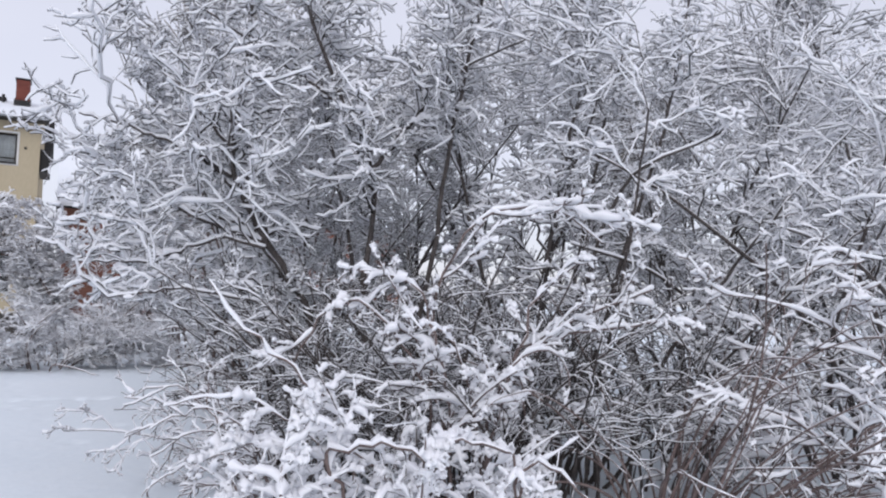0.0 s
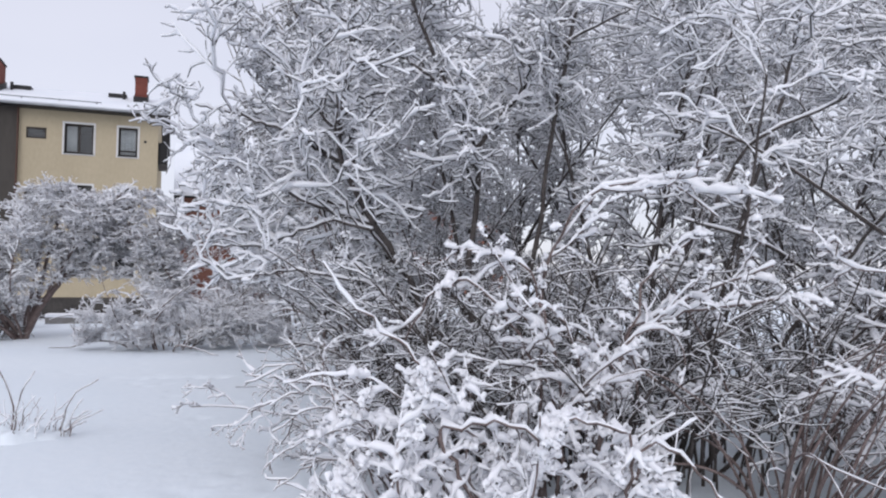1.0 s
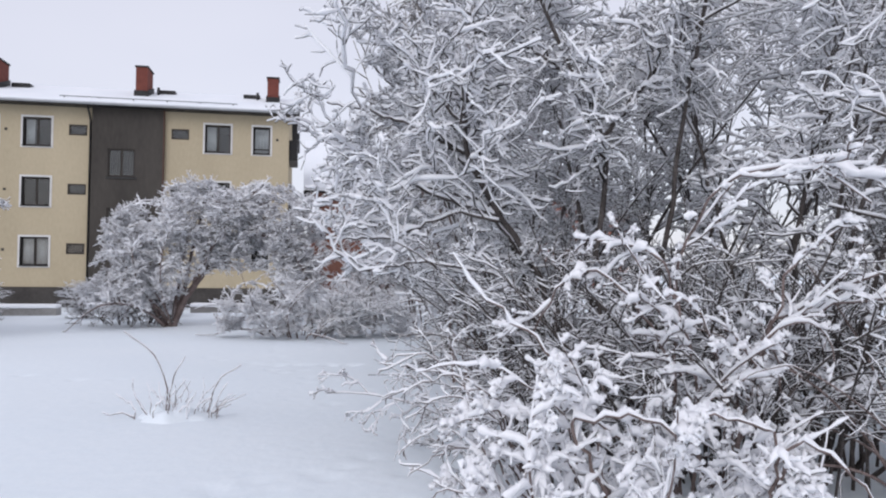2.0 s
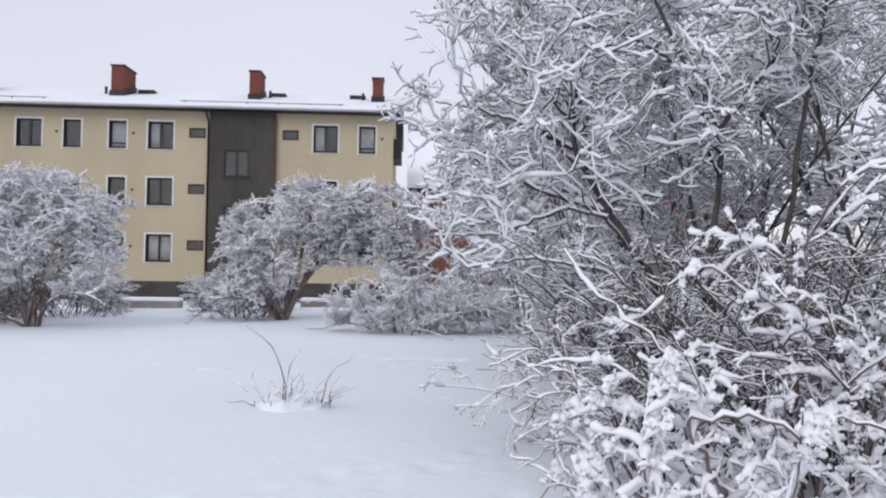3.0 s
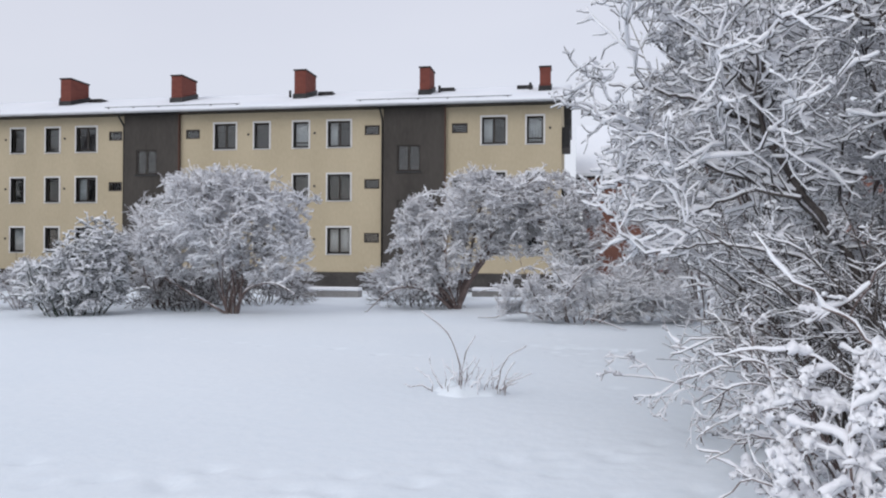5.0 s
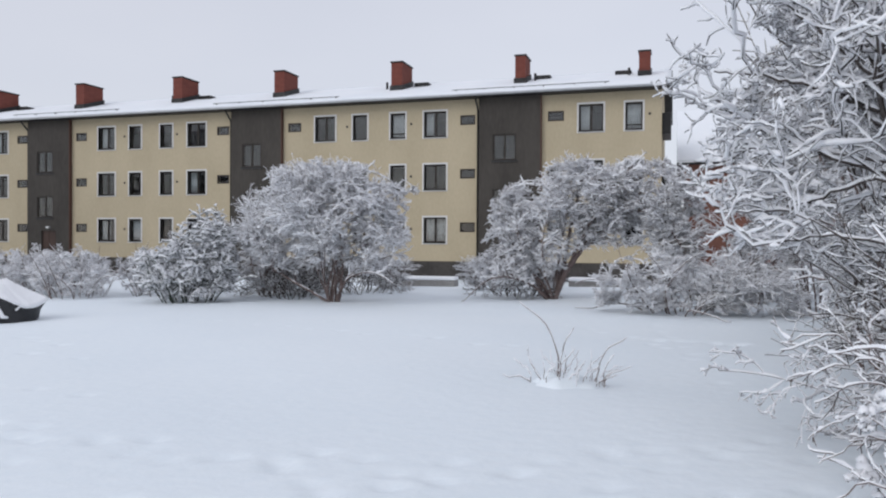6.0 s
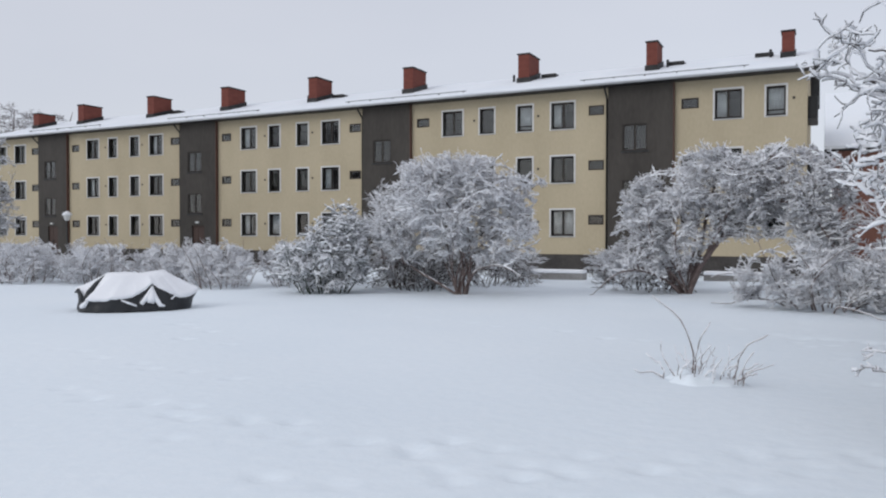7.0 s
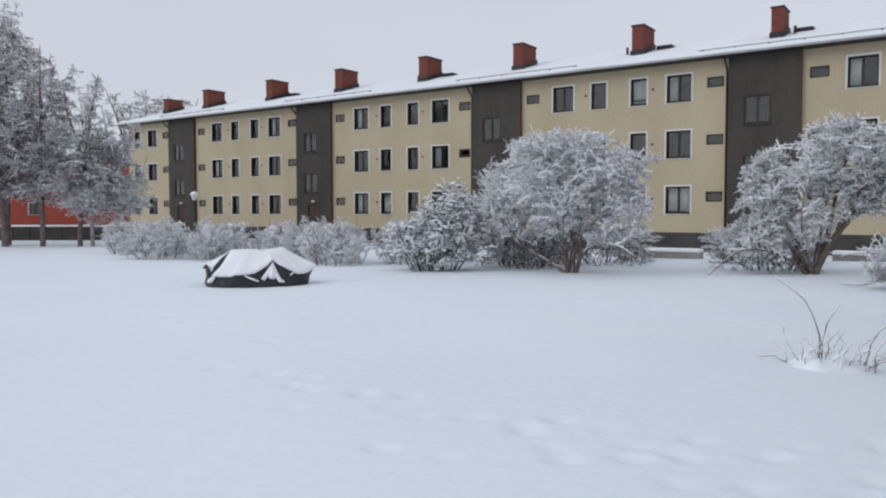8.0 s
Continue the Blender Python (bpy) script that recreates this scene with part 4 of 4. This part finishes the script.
plant("lawn_shrub", "low drooping shrub bowed down by snow beside the lawn path", "shrub", 43, (0.0, 18.4, 0), fan(rng, 18, 0.8, 1.3, 2.1, 0.02, 0.006, -0.08, 0.07), BARK_BROWN, LV_SMALL, 0.022, (6, 4, 3, 3), 3, "lawn shrubs", thin=0.003, env=[(0, 0, 0.7, 1.9, 1.2, 0.75), (-0.9, -0.2, 0.45, 1.1, 0.9, 0.6), (1.6, -0.3, 0.5, 1.2, 1.0, 0.6)], fill=190, lift=0.0, shell=0.22, hold=0.35, seat=0.62, bare=0.6)
mid = plant("lawn_shrub", "tall thin-twigged snowy shrub before the brick house", "shrub", 44, (1.9, 21.8, 0), fan(rng, 10, 0.5, 0.3, 2.3, 0.03, 0.008, 0.0, 0.03), BARK_BROWN, LV_SMALL, 0.020, (6, 4, 3, 3), 3, "lawn shrubs", thin=0.003, env=[(0, 0, 2.1, 1.5, 1.4, 1.5), (0, 0, 1.0, 1.4, 1.2, 0.9)], fill=90, lift=0.1, shell=0.3, hold=0.4, seat=0.55, bare=0.6)
for x, y, turn in ((3.2, 19.8, 90), (4.2, 16.4, 200), (0.2, 24.4, 290), (2.6, 23.4, 10), (5.2, 21.0, 60), (2.7, 10.9, 75), (-11.8, 20.4, 40), (-6.3, 25.0, 120), (-9.6, 24.6, 220), (-13.0, 24.4, 320), (-4.6, 26.0, 20)):
    o = copy_thing(mid, pose(x, y, 0, 0, 0, turn))
    o.scale = (1.15, 1.15, 1.32) if x > -5 else (1.1, 1.1, 0.92)
    if y < 12:
        o.scale = (1.2, 1.2, 1.6)
        tagged(o, "tall thin-twigged snowy shrub at the back of the thicket")
    if y > 24:
        o.scale = (0.8, 0.8, 0.34)
        tagged(o, "low dark-twigged hedge shrub before the house wall")
low = plant("low_shrub", "low dark leafless brushwood with a little snow", "shrub", 47, (-11.2, 21.2, 0), fan(rng, 34, 0.9, 1.0, 1.1, 0.012, 0.005, -0.03, 0.10), BARK, [(6, 0.2, 1.0, 46, 0.5, 5, 0.16, 0.0, 0.2), (4, 0.2, 1.0, 46, 0.5, 3, 0.2, 0.0, 0.2)], 0.008, (5, 3, 3, 3), 3, "brushwood", thin=0.006)
for x, y, turn in ((-9.7, 22.4, 70), (-12.6, 22.6, 190), (-10.8, 19.6, 250), (-4.6, 22.6, 20)):
    copy_thing(low, pose(x, y, 0, 0, 0, turn))
plant("evergreen_shrub", "dark evergreen shrub with drooping snow-laden sprays", "shrub", 45, (-12.5, 17.2, 0), fan(rng, 22, 0.7, 0.6, 1.5, 0.022, 0.008, 0.0, 0.05), NEEDLES,
      [FILLED, (8, 0.2, 1.0, 46, 0.5, 4, 0.12, -0.14, 0.2), (3, 0.1, 1.0, 44, 0.55, 3, 0.14, -0.16, 0.1)], 0.040, (6, 4, 3, 3), 3, "lawn shrubs", lump=0.5, thin=0.007,
      env=[(0, 0, 0.85, 1.5, 1.3, 0.95), (0.45, 0.2, 1.75, 0.8, 0.8, 0.85)], fill=190, lift=0.0)
hedge = plant("hedge_shrub", "low pale snowy hedge shrub", "shrub", 46, (-16.6, 17.6, 0), fan(rng, 24, 1.0, 0.6, 1.5, 0.013, 0.005, -0.01, 0.08), BARK_BROWN, LV_SMALL, 0.019, (5, 3, 3, 3), 3, "hedge", thin=0.003,
              env=[(0, 0, 0.6, 1.35, 1.0, 0.75), (-0.8, 0, 1.0, 0.5, 0.5, 0.65)], fill=80, lift=0.2, shell=0.22, hold=0.35, seat=0.62, bare=0.6)
for x, y, turn, size in ((-19.6, 18.4, 150, 0.9), (-21.6, 17.4, 60, 1.0), (-24.2, 16.2, 250, 1.0), (-27.5, 17.5, 10, 1.0), (-14.8, 19.2, 200, 1.1), (-18.1, 18.8, 280, 1.0), (-22.9, 18.0, 100, 0.95), (-25.8, 17.8, 330, 1.0), (-20.6, 19.4, 210, 1.0)):
    o = copy_thing(hedge, pose(x, y, 0, 0, 0, turn))
    o.scale = (size, size, size)


# ---------------------------------------------------------------- trees at the far side
def tall_tree(name, label, seed, at, high, r0, spread, bark, snow, group, thin=0.012):
    r = np.random.default_rng(seed)
    stems = [((0, 0, 0), (r.normal(0, 0.04), r.normal(0, 0.04), 1), high, r0, 0.015, 0.04, 0.025)]
    for i in range(5):
        a, z = math.tau * i / 5 + r.random(), high * (0.25 + 0.09 * i)
        stems.append(((0, 0, z), (0.5 * math.cos(a), 0.5 * math.sin(a), 1.0), high * 0.34, r0 * 0.45, 0.012, 0.03, 0.05))
    env = [(0, 0, high * 0.66, high * spread, high * spread, high * 0.34), (0, 0, high * 0.40, high * spread * 1.2, high * spread * 1.2, high * 0.24)]
    return plant(name, label, "tree", seed, at, stems, bark, [FILLED, (8, 0.15, 1.0, 50, 0.5, 4, 0.14, -0.10, 0.1), (6, 0.1, 1.0, 46, 0.6, 2, 0.14, -0.2, 0.1)], snow, (7, 3, 3, 3), 3, group, thin=thin, env=env, fill=130, lift=0.1, hold=0.4, seat=0.6)


oak = tall_tree("tree", "tall grey bare tree dusted with snow", 51, (-38.8, 18.0, 0), 11.8, 0.17, 0.21, BARK_BROWN, 0.026, "far trees", 0.010)
for x, y, turn, size in ((-41.5, 16.0, 60, 1.05), (-37.6, 19.2, 130, 0.82), (-36.0, 20.2, 250, 0.74), (-44.0, 20.5, 10, 1.0), (-40.2, 18.8, 300, 0.95), (-99.0, 65.0, 40, 1.65), (-94.5, 68.0, 170, 1.55)):
    o = copy_thing(oak, pose(x, y, 0, 0, 0, turn))
    o.scale = (size * (1.5 if x < -60 else 1), size * (1.5 if x < -60 else 1), size)
pale = tall_tree("birch", "slender birch with a pale trunk and snowy twigs", 52, (-35.4, 20.5, 0), 7.2, 0.10, 0.22, BARK_PALE, 0.024, "far trees", 0.008)
for x, y, turn, size in ((-34.8, 21.6, 100, 0.95), (2.8, 14.6, 220, 1.25), (13.0, 9.6, 300, 0.95), (11.5, 13.0, 20, 1.1), (15.5, 9.5, 120, 1.0)):
    o = copy_thing(pale, pose(x, y, 0, 0, 0, turn))
    o.scale = (size, size, size)


# ---------------------------------------------------------------- things on the lawn
def covered_furniture():
    """A heap of garden furniture under a black tarpaulin that hangs in folds from its corners, with snow on top."""
    top = new("covered_furniture")
    top.location = (-13.45, 11.6, 0)
    top.rotation_euler = (0, 0, radians(49))
    top.scale = (0.93, 0.93, 0.98)
    tagged(top, "garden furniture under a black tarpaulin topped with snow", "tarpaulin")
    # corners where the sheet is propped up or sags between: x, y, height
    corners = [(-1.0, -0.62, 0.27), (-0.45, -0.77, 0.30), (-0.02, -0.74, 0.35), (0.36, -0.55, 0.60), (0.62, -0.62, 0.44), (1.04, -0.58, 0.28), (1.40, -0.30, 0.42), (1.1, 0.3, 0.34),
               (0.7, 0.75, 0.42), (0.0, 0.80, 0.36), (-0.6, 0.75, 0.42), (-1.1, 0.5, 0.36), (-1.25, 0.05, 0.44), (-1.06, -0.28, 0.30)]
    per = 8
    n = per * len(corners)
    rnd = random.Random(3)
    wob = [rnd.uniform(-0.012, 0.012) for _ in range(n)]
    rim = []
    for k, p in enumerate(corners):
        q = corners[(k + 1) % len(corners)]
        for i in range(per):
            f = i / per
            sag = 0.03 * math.sin(math.pi * f)
            rim.append(Vector((p[0] + (q[0] - p[0]) * f, p[1] + (q[1] - p[1]) * f, p[2] + (q[2] - p[2]) * f - sag + wob[k * per + i])))
    base, high = [], []
    for k, p in enumerate(rim):
        a = math.atan2(p.y, p.x)
        c, s = abs(math.cos(a)), abs(math.sin(a))
        r = 1.0 / ((c / 1.2) ** 3 + (s / 0.82) ** 3) ** (1 / 3) * (1 + 0.02 * math.sin(13 * a) + wob[k])
        base.append(Vector((r * math.cos(a), r * math.sin(a), 0)))
        r = 1.0 / ((c / 0.62) ** 3 + (s / 0.42) ** 3) ** (1 / 3)
        high.append(Vector((r * math.cos(a) + 0.02, r * math.sin(a) + 0.12, 0.76 + 0.04 * math.cos(2 * a) + 0.03 * math.sin(a + 1))))
    def sheet(rows):
        bm = bmesh.new()
        rings = [[bm.verts.new(p) for p in row] for row in rows]
        for r, q in zip(rings, rings[1:]):
            for i in range(n):
                bm.faces.new((r[i], r[(i + 1) % n], q[(i + 1) % n], q[i]))
        bm.faces.new(rings[-1])
        bm.faces.new(rings[0][::-1])
        bmesh.ops.recalc_face_normals(bm, faces=bm.faces)
        return bm
    def between(u, v, f, dz=0.0, out=1.0):
        return [Vector(((p.x + (q.x - p.x) * f) * out, (p.y + (q.y - p.y) * f) * out, p.z + (q.z - p.z) * f + dz)) for p, q in zip(u, v)]
    part("tarpaulin", sheet([base, between(base, rim, 0.12, 0.0, 1.015), between(base, rim, 0.5, 0.0, 0.975), between(base, rim, 0.85, 0.0, 0.985), rim, between(rim, high, 0.4, -0.02), between(rim, high, 1.0, -0.05)]), TARP, top, "black tarpaulin with folds", True)
    middle = [Vector((p.x * 0.5, p.y * 0.5 + 0.06, 0.795 + 0.02 * math.sin(3 * k / n * math.tau))) for k, p in enumerate(high)]
    part("snow_cap", sheet([between(rim, high, 0.12, -0.06), between(rim, high, 0.0, -0.02, 1.0), between(rim, high, 0.0, 0.02, 1.02), between(rim, high, 0.06, 0.045), between(rim, high, 0.4, 0.025),
                            between(rim, high, 0.75, 0.02), between(rim, high, 1.0, 0.03), middle]), SNOW, top, "smooth cap of snow", True)
    # folds of the sheet that stick out of the snow, and snow caught on the skirt
    part("fold", tube_bm([(-1.03, -0.52, 0.27), (-0.95, -0.34, 0.40), (-0.80, -0.12, 0.58), (-0.64, 0.06, 0.74)], [0.075, 0.085, 0.07, 0.03], 6), TARP, top, "", True)
    part("fold", tube_bm([(-1.27, 0.0, 0.40), (-1.2, -0.12, 0.45), (-1.13, -0.26, 0.32), (-1.1, -0.36, 0.18)], [0.02, 0.05, 0.05, 0.03], 6), TARP, top, "", True)
    for pts, rad in (([(0.36, -0.60, 0.53), (0.27, -0.69, 0.34), (0.12, -0.79, 0.17)], [0.02, 0.06, 0.05]), ([(0.36, -0.60, 0.50), (0.41, -0.70, 0.30), (0.52, -0.80, 0.13), (0.62, -0.80, 0.11)], [0.02, 0.06, 0.045, 0.02]),
                     ([(0.355, -0.60, 0.50), (0.345, -0.665, 0.37), (0.335, -0.72, 0.27), (0.32, -0.77, 0.19)], [0.03, 0.075, 0.10, 0.08]), ([(-0.30, -0.79, 0.26), (-0.16, -0.80, 0.20), (0.02, -0.81, 0.13)], [0.012, 0.025, 0.02]),
                     ([(0.86, -0.66, 0.33), (0.76, -0.72, 0.25)], [0.015, 0.02]), ([(-1.12, -0.42, 0.12), (-1.06, -0.55, 0.16), (-1.0, -0.64, 0.24)], [0.05, 0.06, 0.04])):
        part("snow_fold", tube_bm(pts, rad, 7), SNOW, top, "", True)


covered_furniture()


def twig_clump():
    """A cut-back shrub: thin bare shoots out of a little mound of snow."""
    top = new("cut_back_shrub")
    top.location = (-1.29, 8.7, -0.03)
    tagged(top, "small cut-back shrub with thin shoots rising from snow", "shrub")
    r = np.random.default_rng(8)
    bm = bmesh.new()
    rows, n = [], 40
    for share, z in ((1.1, -0.02), (0.92, 0.03), (0.74, 0.075), (0.48, 0.115), (0.22, 0.13)):
        ring = []
        for i in range(n):
            a = math.tau * i / n
            w = share * (1 + 0.14 * math.sin(3 * a + 1) + 0.08 * math.sin(7 * a))
            x, y = 0.42 * w * math.cos(a), 0.30 * w * math.sin(a)
            ring.append(bm.verts.new((x, y, z * (1 + 0.9 * noise.noise(Vector((x * 7, y * 7, 0)))))))
        rows.append(ring)
    for p, q in zip(rows, rows[1:]):
        for i in range(n):
            bm.faces.new((p[i], p[(i + 1) % n], q[(i + 1) % n], q[i]))
    bm.faces.new(rows[-1])
    bmesh.ops.recalc_face_normals(bm, faces=bm.faces)
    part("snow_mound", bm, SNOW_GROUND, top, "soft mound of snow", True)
    shoots = [([(-0.10, 0, 0.05), (-0.08, 0, 0.45), (-0.25, 0, 0.75), (-0.55, 0.02, 0.95)], 0.010, 0.004), ([(-0.08, 0, 0.05), (-0.05, 0.02, 0.4), (0.02, 0.02, 0.58), (0.09, 0.02, 0.68)], 0.009, 0.004),
              ([(0.32, 0, 0.05), (0.40, 0, 0.30), (0.45, 0, 0.44), (0.68, 0, 0.58)], 0.008, 0.004), ([(-0.28, 0, 0.05), (-0.36, 0, 0.16), (-0.45, 0, 0.34), (-0.44, 0, 0.44)], 0.008, 0.003),
              ([(-0.42, 0, 0.03), (-0.55, 0, 0.10), (-0.68, 0, 0.06), (-0.74, 0, 0.09)], 0.007, 0.003), ([(0.38, 0, 0.06), (0.48, 0, 0.12), (0.58, 0, 0.15)], 0.007, 0.003)]
    for i in range(28):
        x, y = r.uniform(-0.40, 0.46), r.uniform(-0.24, 0.24)
        h = r.uniform(0.14, 0.42)
        shoots.append(([(x, y, 0.04), (x + r.normal(0, 0.03), y, 0.04 + h * 0.5), (x * 1.25 + r.normal(0.02, 0.07), y + r.normal(0, 0.05), 0.04 + h)], 0.005, 0.0025))
    for pts, a, b in shoots:
        p, _ = smooth_path(r, pts, 9, 0.006)
        w = np.linspace(a, b, 9)[None]
        s = mesh_object("shoot", joined("shoot", [tubes(p, w, 5)]), BARK_BROWN, top)
        mesh_object("snow_coat", joined("snow_coat", [snow_on(r, p, w, 0.013, 4, 0.4, 0.3)]), SNOW, s)


twig_clump()


def concrete_edging(x, y, length, turn):
    top = new("concrete_edging")
    top.location = (x, y, 0)
    top.rotation_euler = (0, 0, radians(turn))
    tagged(top, "low grey concrete edging slab capped with snow", "edging", "edging slabs")
    part("slab", boxes((-length / 2, length / 2, -0.1, 0.5, -0.05, 0.22), bevel=0.015), CONCRETE, top)
    part("snow_cap", boxes((-length / 2 - 0.01, length / 2 + 0.01, -0.14, 0.5, 0.221, 0.34), bevel=0.035), SNOW, top, "", True)


concrete_edging(-8.9, 26.6, 2.2, 2)
concrete_edging(-2.6, 27.8, 2.4, -1)


def park_lamp(x, y, high):
    top = new("park_lamp")
    top.location = (x, y, 0)
    tagged(top, "dark park lamp post with a snow-capped white lantern", "street lamp")
    part("post", tube_bm([(0, 0, -0.4), (0, 0, 0.5), (0, 0, 0.52), (0, 0, high - 0.45)], [0.09, 0.08, 0.05, 0.04], 12), METAL_DARK, top, "", True)
    part("lantern", tube_bm([(0, 0, high - 0.45), (0, 0, high - 0.38), (0, 0, high - 0.08)], [0.10, 0.17, 0.26], 8), LAMP_GLASS, top, "milky glass lantern")
    part("snow_cap", tube_bm([(0, 0, high - 0.078), (0, 0, high - 0.02), (0, 0, high + 0.12), (0, 0, high + 0.2)], [0.30, 0.32, 0.2, 0.05], 12), SNOW, top, "", True)


park_lamp(-46.4, 34.8, 3.0)


def garden_wall():
    top = new("garden_wall")
    top.location = (-45.5, 23.6, 0)
    top.rotation_euler = (0, 0, radians(33))
    tagged(top, "low dark stone garden wall capped with snow", "wall")
    r = random.Random(6)
    for i in range(12):
        x = -6.0 + i
        part("stone", boxes((x + 0.01, x + 0.99, -0.2 - 0.02 * r.random(), 0.2, -0.05, 0.78 + 0.04 * r.random()), bevel=0.03), PLINTH, top)
    part("snow_cap", boxes((-6.0, 6.0, -0.24, 0.24, 0.824, 0.93), bevel=0.04), SNOW, top, "", True)


garden_wall()
